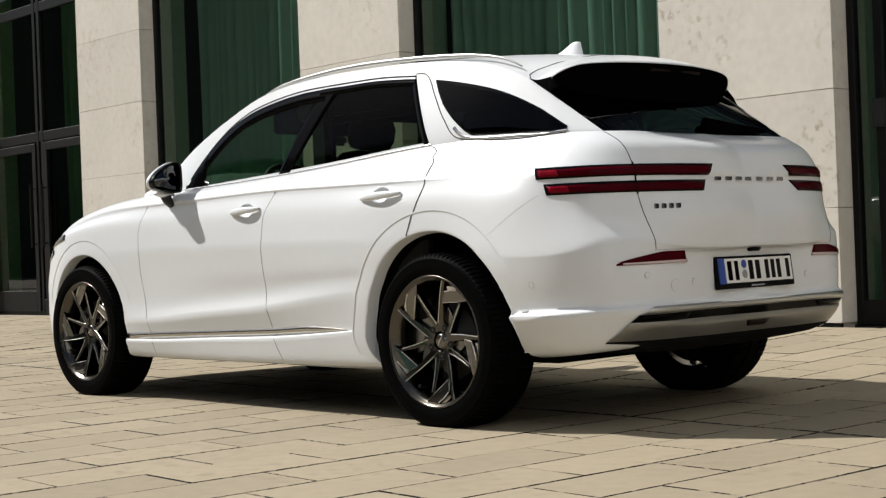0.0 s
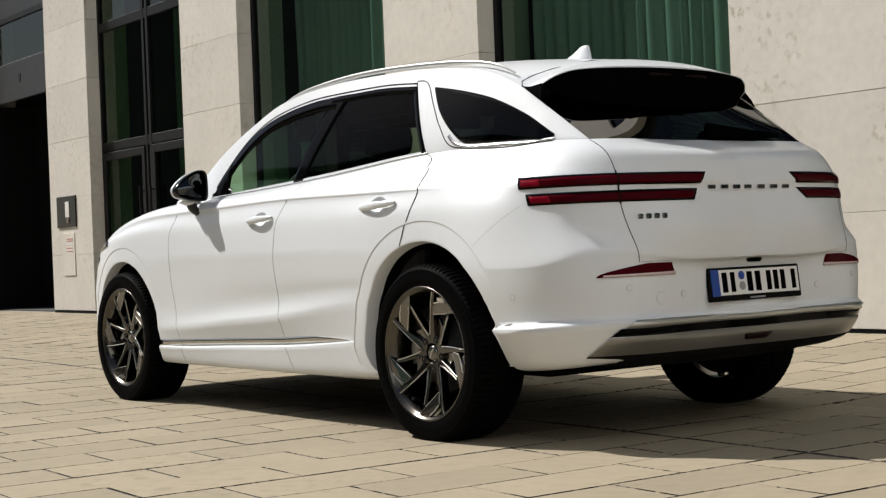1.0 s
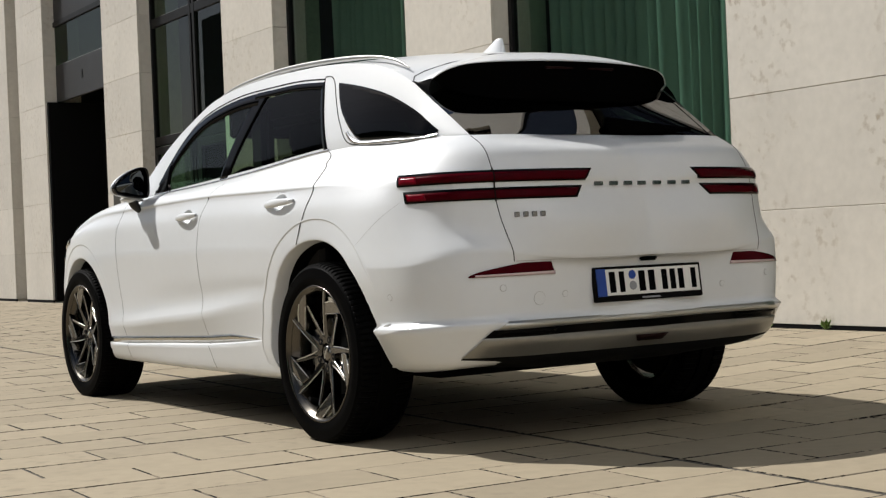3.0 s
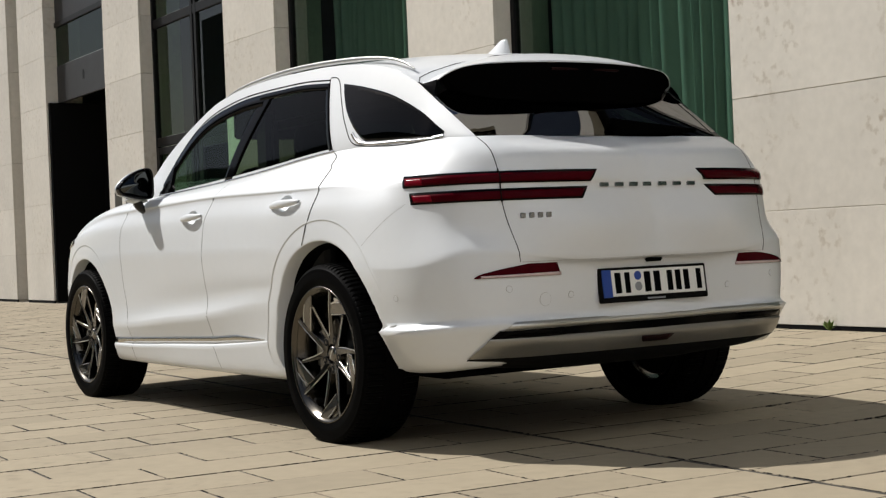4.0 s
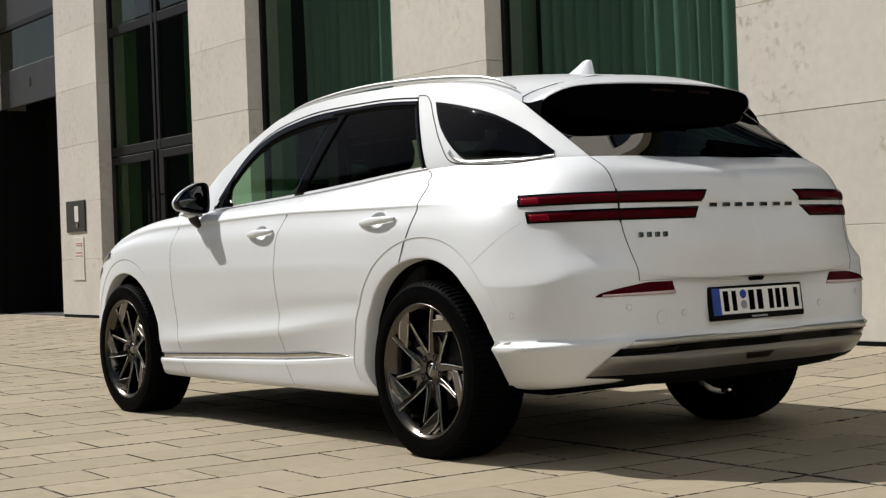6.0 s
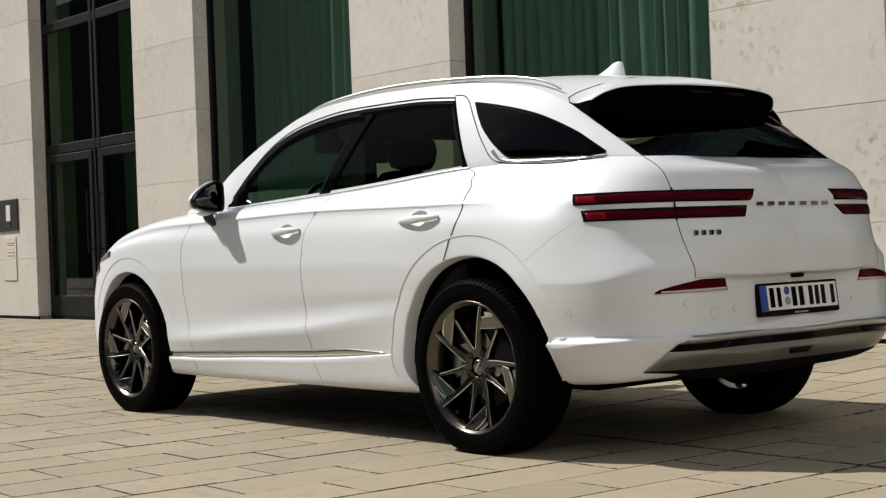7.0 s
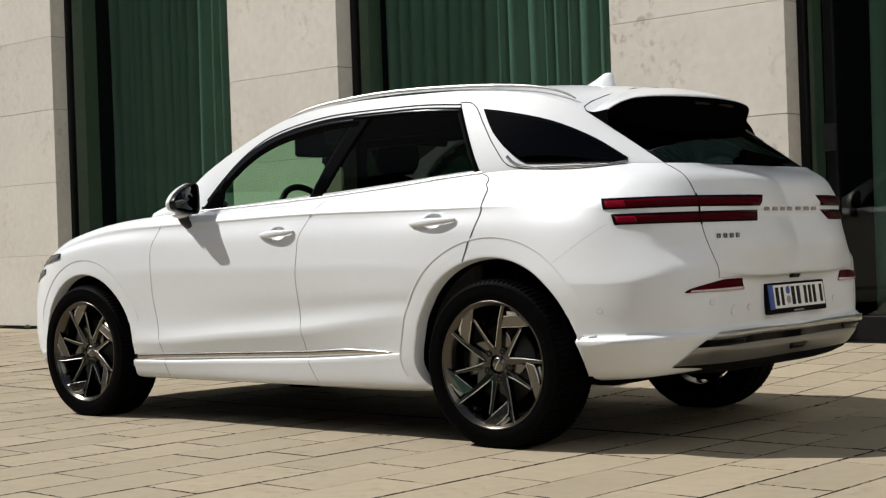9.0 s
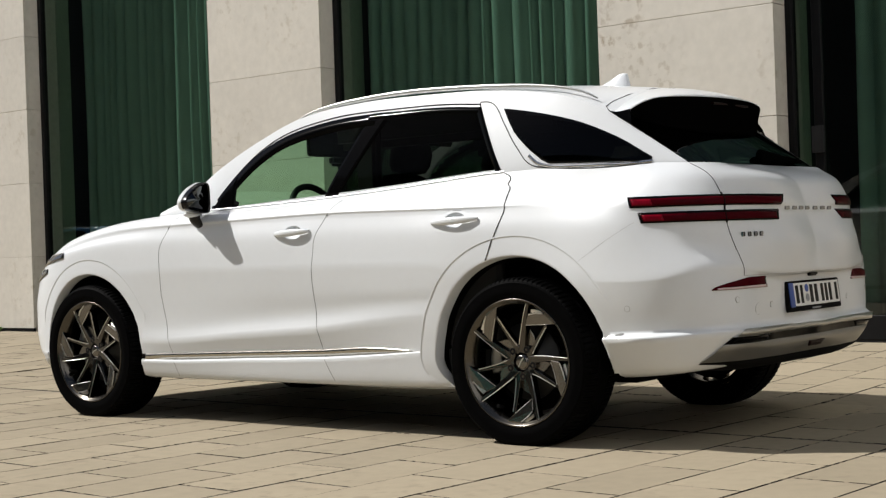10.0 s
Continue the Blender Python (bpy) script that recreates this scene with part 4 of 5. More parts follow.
# ---------------------------------------------------------------- mirrors, handles, headlamps
def rounded(pts, times=3):
    """Corner-cutting of a closed outline."""
    p = np.array(pts, float)
    for _ in range(times):
        q = np.roll(p, -1, axis=0)
        p = np.stack([p * .78 + q * .22, p * .22 + q * .78], 1).reshape(-1, 2)
    return p


MIRROR_OUT = rounded([(-.858, 1.078), (-.858, 1.200), (-.872, 1.232), (-.915, 1.234), (-.985, 1.207), (-1.040, 1.170), (-1.072, 1.132), (-1.058, 1.094), (-.985, 1.078), (-.90, 1.072)])


def mirror_rings(s, steps):
    """Loft of the mirror's outline: steps of (y, scale, shift of the middle outwards)."""
    m = MIRROR_OUT.mean(axis=0)
    return np.array([[(s * (m[0] + sh + (x - m[0]) * k), y + .22 * (x + .86), m[1] + (z - m[1]) * k) for x, z in MIRROR_OUT] for y, k, sh in steps])


def door_mirror(s):
    shell = part("door_mirror", grid("door_mirror", mirror_rings(s, ((1.956, .02, 0), (1.956, .90, 0), (1.949, .925, 0), (1.949, .985, 0), (1.956, 1.0, 0), (1.988, 1.0, 0))), wrap_v=True, flip=s < 0), MIRROR_BLACK, car, "gloss black door mirror housing")
    part("mirror_cap", grid("mirror_cap", mirror_rings(s, ((1.985, .985, 0), (1.986, 1.016, 0), (2.004, 1.015, 0), (2.026, .95, .004), (2.044, .80, .010), (2.055, .55, .016), (2.060, .02, .018))), wrap_v=True, flip=s < 0), PAINT, shell, "white front cap")
    part("mirror_glass", grid("mirror_glass", mirror_rings(s, ((1.953, .02, 0), (1.953, .88, 0), (1.957, .89, 0))), wrap_v=True, flip=s < 0), MIRROR_GLASS, shell, "mirror glass")
    # skirt under the shell and a foot that bends in to the door
    skirt, foot = [], []
    for q in np.linspace(0, 1, 9):
        swell = math.sin(math.pi * min(1, max(0, q)) * .86 + .2)
        skirt.append([(s * (-1.005 + .125 * q + .004 * math.cos(v)), 1.995 + .040 * swell * math.cos(v), 1.070 - .004 * q + .017 * swell * math.sin(v)) for v in np.linspace(0, 2 * math.pi, 16, endpoint=False)])
    for q in np.linspace(0, 1, 10):
        cx, cz = -.935 + .055 * q ** 2, 1.064 - .058 * q ** .8
        rx, ry = .026 - .006 * q, .034 - .004 * q
        foot.append([(s * (cx + rx * math.cos(v)), 1.992 + ry * math.sin(v), cz + .012 * math.cos(v) * q) for v in np.linspace(0, 2 * math.pi, 20, endpoint=False)])
    foot.append([tuple(np.mean(foot[-1], axis=0))] * 20)
    part("mirror_skirt", grid("mirror_skirt", np.array([[tuple(np.mean(skirt[0], axis=0))] * 16] + skirt + [[tuple(np.mean(skirt[-1], axis=0))] * 16]), wrap_v=True, flip=s > 0), PAINT, shell, "white skirt under the mirror")
    part("mirror_foot", grid("mirror_foot", np.array(foot), wrap_v=True, flip=s > 0), BLACK_TRIM, shell, "black mirror foot")


for s in (1, -1):
    door_mirror(s)

for y0, y1, z in ((1.425, 1.195, .952), (.450, .192, .972)):
    yc, zc = SCOOPS[0] if y0 > 1 else SCOOPS[1]
    Q = []
    for r in (0, .15, .3, .42, .52, .60, .65, .68, .72, .80, .90, 1.0):
        deep = .0012 * min(1, (1 - r) / .2) if r >= .68 else .0012 - .024 * (1 - (r / .68) ** 2) ** .75
        Q.append([tuple(on_side(yc + r * .086 * math.cos(t), zc + r * .049 * math.sin(t), deep - (.002 if r == 1 else 0))) for t in np.linspace(0, 2 * math.pi, 40, endpoint=False)])
    me = grid("handle_cup", np.array(Q), wrap_v=True)
    if me.polygons[len(me.polygons) // 2].normal.x > 0:
        me.flip_normals()
    flush = []
    for v in me.vertices:
        r = math.hypot((v.co.y - yc) / .086, (v.co.z - zc) / .049)
        flush.append(tuple((on_side(v.co.y, v.co.z, .01) - on_side(v.co.y, v.co.z, 0)).normalized()) if r > .70 else tuple(v.normal))
    me.normals_split_custom_set_from_vertices(flush)
    cup = part("handle_cup", me, PAINT, car)
    G = []
    for k in np.linspace(0, 1, 26):
        y = y0 + (y1 - y0) * k
        c = on_side(y, z, 0)
        arch = math.sin(math.pi * k) ** .55
        out = .004 + .020 * arch
        h = .007 + .010 * math.sin(math.pi * k) ** .7
        t = .006 + .004 * arch
        G.append([(c.x - out + t * math.cos(a), y, z + (.010 * k) - .004 + h * math.sin(a)) for a in np.linspace(0, 2 * math.pi, 14, endpoint=False)])
    hd = part("door_handle", grid("door_handle", np.array(G), wrap_v=True), PAINT, car)
    mirrored(cup)
    mirrored(hd)

for lo_z, hi_z, y0, y1 in ((.818, .884, 3.43, 3.11), (.735, .800, 3.46, 3.30)):
    lamp = patch("headlamp", on_side, lambda k, y0=y0, y1=y1, lo_z=lo_z: (y0 + (y1 - y0) * k, lo_z + .052 * k),
                 lambda k, y0=y0, y1=y1, hi_z=hi_z: (y0 + (y1 - y0) * k, hi_z + .012 * k), 14, 4, .006, .012, LAMP_DARK, car, "dark twin-bar headlamp")
    br = patch("lamp_bar", on_side, lambda k, y0=y0, y1=y1, lo_z=lo_z: (y0 - .02 + (y1 - y0) * .35 * k, lo_z + .020 + .02 * k),
               lambda k, y0=y0, y1=y1, lo_z=lo_z: (y0 - .02 + (y1 - y0) * .35 * k, lo_z + .036 + .02 * k), 6, 2, .008, .004, LAMP_BRIGHT, lamp, "bright reflector bar")
    t = mirrored(lamp)
    b2 = mirrored(br)
    b2.parent = t

side_both(patch("front_lip", on_side, lambda k: (3.315 + .15 * k, .262), lambda k: (3.315 + .15 * k, .306 - .006 * k), 10, 3, .004, .010, SATIN, car, "satin silver bumper corner trim"))

# ---------------------------------------------------------------- underbody and cabin
bm = bmesh.new()
box(bm, -.64, .64, -.42, 3.40, .25, .32, bevel=.02)
box(bm, -.86, .86, .46, 2.38, .22, .30, bevel=.02)
part("floor_pan", bm, LINER, car, "black underbody")
boxed("boot_floor", (-.58, .58, -.60, .45, .33, .95), LINER, car, "black boot floor", bevel=.03)
boxed("motor_bay", (-.62, .62, 2.3, 3.4, .32, .82), LINER, car, "black motor bay", bevel=.03)
boxed("dashboard", (-.66, .66, 1.76, 2.30, .72, 1.115), INTERIOR, car, "dark dashboard", bevel=.06, seg=3)
boxed("parcel_shelf", (-.58, .58, -.56, -.12, .98, 1.0), INTERIOR, car, "dark load cover", bevel=.005)
boxed("cabin_floor", (-.84, .84, -.2, 2.2, .32, .40), INTERIOR, car, "dark cabin floor")
for s in (-1, 1):
    boxed("door_lining", (s * .80 - .03, s * .80 + .03, .15, 2.1, .40, 1.075), INTERIOR, car, "dark door lining", bevel=.02)
boxed("headliner", (-.54, .54, .10, 1.30, 1.475, 1.50), INTERIOR, car, "dark headliner", bevel=.01, seg=2)
for s in (-1, 1):
    bm = bmesh.new()
    box(bm, min(s * .50, s * .625), max(s * .50, s * .625), -.05, 1.30, 1.355, 1.50, bevel=.035, seg=4)
    part("roof_lining", bm, INTERIOR, car, "dark padded roof edge lining")
    bm = bmesh.new()
    box(bm, min(s * .60, s * .67), max(s * .60, s * .67), .98, 1.13, 1.00, 1.46, bevel=.03, seg=4)
    part("pillar_lining", bm, INTERIOR, car, "dark door pillar lining")


def seat(x, y, front):
    """A seat with a cushion, a waisted reclined back with side bolsters and a rounded headrest on two stems."""
    e = part("seat", box(bmesh.new(), x - .26, x + .26, y, y + .50, .50, .66, bevel=.06, seg=5), LEATHER, car, "dark leather seat")
    lean = Matrix.Translation((0, y, .6)) @ Matrix.Rotation(radians(14), 4, "X") @ Matrix.Translation((0, -y, -.6))
    rings = []
    for z, w, d in ((.58, .20, .03), (.60, .25, .07), (.80, .268, .085), (1.00, .265, .085), (1.12, .245, .075), (1.19, .205, .06), (1.235, .15, .045), (1.25, .08, .02)):
        ring = []
        for a in np.linspace(0, 2 * math.pi, 28, endpoint=False):
            c, q = math.cos(a), math.sin(a)
            c, q = math.copysign(abs(c) ** .55, c), math.copysign(abs(q) ** .7, q)
            ring.append(tuple(lean @ Vector((x + w * c, y - .03 + d * q + (.025 * abs(c) ** 3 if front else 0), z))))
        rings.append(ring)
    rings = [[tuple(np.mean(rings[0], axis=0))] * 28] + rings + [[tuple(np.mean(rings[-1], axis=0))] * 28]
    part("backrest", grid("backrest", np.array(rings), wrap_v=True), LEATHER, e)
    rings = []
    for z, w, d in ((1.255, .07, .02), (1.265, .115, .04), (1.30, .135, .052), (1.36, .135, .055), (1.405, .115, .045), (1.42, .06, .02)):
        ring = []
        for a in np.linspace(0, 2 * math.pi, 24, endpoint=False):
            c, q = math.cos(a), math.sin(a)
            c, q = math.copysign(abs(c) ** .6, c), math.copysign(abs(q) ** .7, q)
            ring.append(tuple(lean @ Vector((x + w * c, y - .02 + d * q, z))))
        rings.append(ring)
    rings = [[tuple(np.mean(rings[0], axis=0))] * 24] + rings + [[tuple(np.mean(rings[-1], axis=0))] * 24]
    part("headrest", grid("headrest", np.array(rings), wrap_v=True), LEATHER, e)
    for k in (-.06, .06):
        part("headrest_stem", cyl(bmesh.new(), lean @ Vector((x + k, y - .02, 1.23)), lean @ Vector((x + k, y - .02, 1.27)), .007, n=8), BLACK_TRIM, e)


for x in (-.38, .38):
    seat(x, 1.20, True)
    seat(x, .12, False)
# steering wheel
G = []
for a in np.linspace(0, 2 * math.pi, 36, endpoint=False):
    r = []
    for b in np.linspace(0, 2 * math.pi, 10, endpoint=False):
        rr = .175 + .017 * math.cos(b)
        v = Vector((rr * math.cos(a), .017 * math.sin(b), rr * math.sin(a)))
        v = Matrix.Rotation(radians(-24), 4, "X") @ v
        r.append((v.x - .37, v.y + 1.66, v.z + 1.045))
    G.append(r)
sw = part("steering_wheel", grid("steering_wheel", np.array(G), wrap_u=True, wrap_v=True), LEATHER, car, "dark steering wheel")
boxed("steering_hub", (-.44, -.30, 1.64, 1.80, .99, 1.09), LEATHER, sw, bevel=.02)
for x0, x1, z0 in ((-.60, -.07, 1.345), (.07, .60, 1.43)):
    boxed("sun_visor", (x0, x1, 1.49, 1.515, z0, 1.505), INTERIOR, car, "dark sun visor", bevel=.010, seg=3)
boxed("roof_console", (-.065, .065, 1.40, 1.56, 1.40, 1.525), INTERIOR, car, "dark roof console", bevel=.02, seg=3)
boxed("inner_mirror", (-.115, .115, 1.78, 1.815, 1.322, 1.385), BLACK_TRIM, car, "black interior mirror", bevel=.017, seg=5)

# ---------------------------------------------------------------- wheels
def lathe(name, prof, n=72):
    """Turns (x, r) about the wheel's axle."""
    P = [[(x, -r * math.sin(a), r * math.cos(a)) for x, r in prof] for a in np.linspace(0, 2 * math.pi, n, endpoint=False)]
    return grid(name, np.array(P), wrap_u=True)


def polar(r, deg):
    a = radians(deg)
    return (-r * math.sin(a), r * math.cos(a))


def plate_mesh(name, outline, x_front, thick, bevel=.0025):
    """A solid from a flat outline (y, z); x_front(r) gives the front face, which dishes towards the hub."""
    bm = bmesh.new()
    vs = [bm.verts.new((0, y, z)) for y, z in outline]
    f = bm.faces.new(vs)
    ret = bmesh.ops.extrude_face_region(bm, geom=[f])
    for v in ret["geom"]:
        if isinstance(v, bmesh.types.BMVert):
            v.co.x = thick
    for v in bm.verts:
        v.co.x += x_front(math.hypot(v.co.y, v.co.z))
    bmesh.ops.recalc_face_normals(bm, faces=bm.faces)
    if bevel:
        es = [e for e in bm.edges if all(abs(v.co.x - x_front(math.hypot(v.co.y, v.co.z))) < 1e-5 for v in e.verts)]
        bmesh.ops.bevel(bm, geom=es, offset=bevel, segments=1, affect="EDGES", clamp_overlap=True)
    return bm


def face_x(r):
    return -.080 - .032 * min(1, max(0, (r - .05) / .19)) ** 1.2


def bar_of(points, w):
    """Outline of a bent bar along (y, z) points; w is its half width, or one for every point."""
    P = [Vector((*p, 0)) for p in points]
    L, R = [], []
    for k, p in enumerate(P):
        d = (P[min(k + 1, len(P) - 1)] - P[max(k - 1, 0)]).normalized()
        s = Vector((-d.y, d.x, 0)) * (w if isinstance(w, float) else w[k])
        L.append(tuple((p + s)[:2]))
        R.append(tuple((p - s)[:2]))
    return L + R[::-1]


def fuller(r):
    return .2725 + (r - .2725) * 1.135


def tread_band(n=360):
    """Tread blocks with cross grooves on both shoulders and two rings between them."""
    prof = [(.121, .340), (.116, .3465), (.106, .3515), (.080, .3555), (.047, .3565), (.042, .349), (.036, .349), (.031, .3567),
            (-.031, .3567), (-.036, .349), (-.042, .349), (-.047, .3565), (-.080, .3555), (-.106, .3515), (-.116, .3465), (-.121, .340)]
    P = []
    for i in range(n):
        a = 2 * math.pi * i / n
        r = []
        for k, (x, rr) in enumerate(prof):
            dip = .008 if i % 4 == 0 and k in (2, 3, 4, 11, 12, 13) else .004 if i % 4 == 0 and k in (1, 14) else 0
            q = fuller(rr) - dip
            r.append((x, -q * math.sin(a), max(q * math.cos(a), -.3525)))
        P.append(r)
    return grid("tread", np.array(P), wrap_u=True, smooth=False)


def build_wheel(phase):
    w = part("wheel", lathe("wheel", [(.105, .262), (.10, .245), (.04, .235), (-.060, .240), (-.095, .250), (-.110, .262), (-.120, .2745), (-.124, .276), (-.1248, .270), (-.118, .265), (-.108, .255)]), RIM_IN, None, "dark alloy wheel barrel")
    wall = [(-.120, .2740), (-.1245, .282), (-.1275, .298), (-.1285, .304), (-.1275, .310), (-.1275, .322), (-.1255, .331), (-.1262, .334), (-.1215, .340)]
    wall = [(x, fuller(r)) for x, r in wall]
    prof = [(-x, r) for x, r in wall] + wall[::-1]
    P = [[(x, -r * math.sin(t), max(r * math.cos(t), -.3525)) for x, r in prof] for t in np.linspace(0, 2 * math.pi, 180, endpoint=False)]
    tyre = part("tyre", grid("tyre", np.array(P), wrap_u=True), RUBBER, w, "black tyre")
    part("tread", tread_band(), TREAD, tyre, "block tread")
    for k in range(5):
        a0 = phase + 72 * k
        long_arm = [polar(.040, a0 - 9), polar(.068, a0 - 8), polar(.110, a0 - 5.5), polar(.152, a0 - 3.6), polar(.208, a0 - 1.5), polar(.270, a0)]
        short_arm = [polar(.222, a0 + 29.5), polar(.165, a0 + 30), polar(.105, a0 + 32.5), polar(.066, a0 + 38), polar(.042, a0 + 44)]
        part("spoke", plate_mesh("spoke", bar_of(long_arm, (.017, .0165, .0135, .0115, .0085, .0070)), face_x, .036, .0015), RIM_ARM, w, "grey alloy spoke")
        part("spoke", plate_mesh("spoke", bar_of(short_arm, (.0065, .0075, .0095, .0125, .014)), lambda r: face_x(r) + .001, .032, .0015), RIM_ARM, w, "grey alloy spoke")
        blade_o = [polar(.163, a0 - 1), polar(.214, a0 + 2.5), polar(.236, a0 + 12), polar(.254, a0 + 20), polar(.270, a0 + 21.5), polar(.271, a0 + 28), polar(.270, a0 + 35), polar(.256, a0 + 35.5), polar(.219, a0 + 28.5), polar(.185, a0 + 16)]
        part("blade", plate_mesh("blade", blade_o, lambda r: face_x(r) - .0015, .030, .0022), RIM, w, "broad grey spoke blade")
        inner = [polar(.060, a0 - 2), polar(.118, a0 + 1), polar(.150, a0 + 4), polar(.128, a0 + 17), polar(.112, a0 + 27), polar(.060, a0 + 34)]
        part("web", plate_mesh("web", inner, lambda r: face_x(r) + .016 + .06 * max(0, r - .07), .014, .002), RIM, w, "grey inner spoke web")
        for pts, hw, lift in (([polar(.075, a0 - 19), polar(.110, a0 - 12.0), polar(.152, a0 - 7.6), polar(.208, a0 - 3.7), polar(.268, a0 - 1.4)], .0016, .0010),
                              ([polar(.212, a0 + 31.0), polar(.165, a0 + 32.2), polar(.105, a0 + 36.8), polar(.074, a0 + 45)], .0020, .0006),
                              ([polar(.216, a0 + 3.5), polar(.236, a0 + 12.0), polar(.253, a0 + 19.6)], .0022, .0030),
                              ([polar(.166, a0 + 1.5), polar(.188, a0 + 16.5), polar(.218, a0 + 27.5)], .0010, .0026)):
            part("spoke_edge", plate_mesh("spoke_edge", bar_of(pts, hw), lambda r, lift=lift: face_x(r) - lift, .004, 0), RIM_CUT, w, "bright machined edge")
        chip = [polar(.240, a0 + 4), polar(.262, a0 + 17), polar(.255, a0 + 19), polar(.226, a0 + 5)]
        part("blade_chamfer", plate_mesh("blade_chamfer", chip, lambda r: face_x(r) + .010, .006, 0), RIM_CUT, w, "bright chamfer")
        y, z = polar(.062, a0 + 15)
        part("nut_well", cyl(bmesh.new(), (-.050, y, z), (-.0815, y, z), .0165, n=20), RIM, w, "grey wheel nut boss")
        part("well_mouth", cyl(bmesh.new(), (-.050, y, z), (-.0822, y, z), .0150, n=20), BLACK_VOID, w, "dark wheel nut well")
        part("wheel_nut", cyl(bmesh.new(), (-.050, y, z), (-.0830, y, z), .0072, .0062, n=6), RIM_IN, w, "dark wheel nut")
    part("hub", lathe("hub", [(-.03, .068), (-.052, .066), (-.060, .050), (-.068, .036), (-.073, .0345), (-.0745, .031)], 40), RIM, w)
    cap = part("hub_cap", lathe("hub_cap", [(-.074, .031), (-.0795, .0295), (-.0815, .024), (-.0820, .012), (-.0821, .0)], 32), RIM, w, "dark hub cap")
    part("hub_mark", plate_mesh("hub_mark", bar_of([(-.013, .020), (0, .004), (.013, -.020)], .0022), lambda r: -.0832, .003, 0), RIM_CUT, cap, "bright winged mark")
    part("dust_shield", lathe("dust_shield", [(.03, .0), (.03, .220)], 40), BLACK_VOID, w, "black dust shield")
    part("brake_disc", lathe("brake_disc", [(-.012, .0), (-.012, .165), (-.02, .168), (-.03, .165), (-.03, .10), (-.045, .095), (-.045, .0)], 48), DISC, w, "dark brake disc")
    cp = [[(x, -r * math.sin(radians(t)), r * math.cos(radians(t))) for x, r in ((.01, .125), (-.05, .125), (-.058, .14), (-.058, .170), (-.05, .182), (.01, .182))] for t in np.linspace(252, 290, 9)]
    part("brake_caliper", grid("brake_caliper", np.array(cp), wrap_v=True), DARK_SATIN, w, "grey brake caliper")
    y, z = polar(.232, phase + 197)
    part("valve", cyl(bmesh.new(), (-.06, y, z), (-.105, y * .95, z * .95), .008, n=10), BLACK_VOID, w)
    return w


w1 = build_wheel(14)
w2 = copy_thing(w1, pose(.824, 0, .3535, 0, 0, 180))
w3 = copy_thing(w1, Matrix.Translation((-.815, 2.877, .3535)) @ Matrix.Rotation(radians(29), 4, "X"))
w4 = copy_thing(w1, pose(.815, 2.877, .3535, 0, 0, 180))
w1.matrix_basis = pose(-.824, 0, .3535)
for w in (w1, w2, w3, w4):
    w.parent = car


# ---------------------------------------------------------------- the facade
# Local frame of the wall: x goes into the building, y along it, z up.
WALL = Matrix.Translation((3.64, 0, 0)) @ Matrix.Rotation(-0.0108, 4, "Z")
FOOT = .11
COURSES = [.132, .912, 1.715, 2.515, 3.315, 4.115, 4.915, 5.95]
HEAD = 5.95
ROOFLINE = 9.8
PIERS = [(-7.90, -6.43), (-3.48, -2.01), (.935, 2.41), (5.365, 6.84), (9.77, 11.19), (14.04, 15.51), (18.38, 19.84), (20.50, 21.97), (24.9, 26.37), (29.3, 30.8)]


def wall_part(name, dims, mat, parent=None, label="", bevel=0.0, seg=1):
    ob = boxed(name, dims, mat, parent, label, bevel, seg)
    ob.data.transform(WALL)
    return ob


def structure(ob, label, category):
    return tagged(ob, label, category, kind="structure")


piers = []
for k, (a, b) in enumerate(PIERS):
    core = wall_part("pier_%d" % (k + 1), (.005, .62, a + .031, b - .031, FOOT - .05, HEAD), STONE_JOINT)
    structure(core, "travertine-clad pier of the facade with weather stains", "pier")
    wall_part("base_gap", (.004, .030, a + .012, b - .012, FOOT - .04, .1335), BLACK_VOID, core, "black gap under the cladding")
    piers.append((core, a, b))


def upper_storeys():
    """The stone wall over the ground floor with a row of framed windows, set back in their openings."""
    sills, tall, wide, pitch = (6.25,), 2.1, 1.3, 2.2
    starts = [-7.45 + pitch * k for k in range(17)]
    bm = bmesh.new()
    for z0, z1 in ((HEAD, sills[0]), (sills[0] + tall, ROOFLINE)):
        box(bm, 0, .6, -8, 31, z0, z1)
    for z in sills:
        for y0, y1 in zip([-8] + [y + wide for y in starts], starts + [31]):
            box(bm, 0, .6, y0, y1, z, z + tall)
    wall = part("wall_upper", bm, STONE)
    wall.data.transform(WALL)
    structure(wall, "travertine wall of the upper floors with punched windows", "wall")
    for z in sills:
        for y in starts:
            bm = bmesh.new()
            for d in ((y, y + .07, z, z + tall), (y + wide - .07, y + wide, z, z + tall), (y + .07, y + wide - .07, z, z + .07), (y + .07, y + wide - .07, z + tall - .07, z + tall)):
                box(bm, .16, .24, *d)
            fr = part("window_frame", bm, STEEL, wall, "dark window frame")
            fr.data.transform(WALL)
            wall_part("pane", (.195, .205, y + .07, y + wide - .07, z + .07, z + tall - .07), SKY_PANE, fr, "dark pane that mirrors the sky")


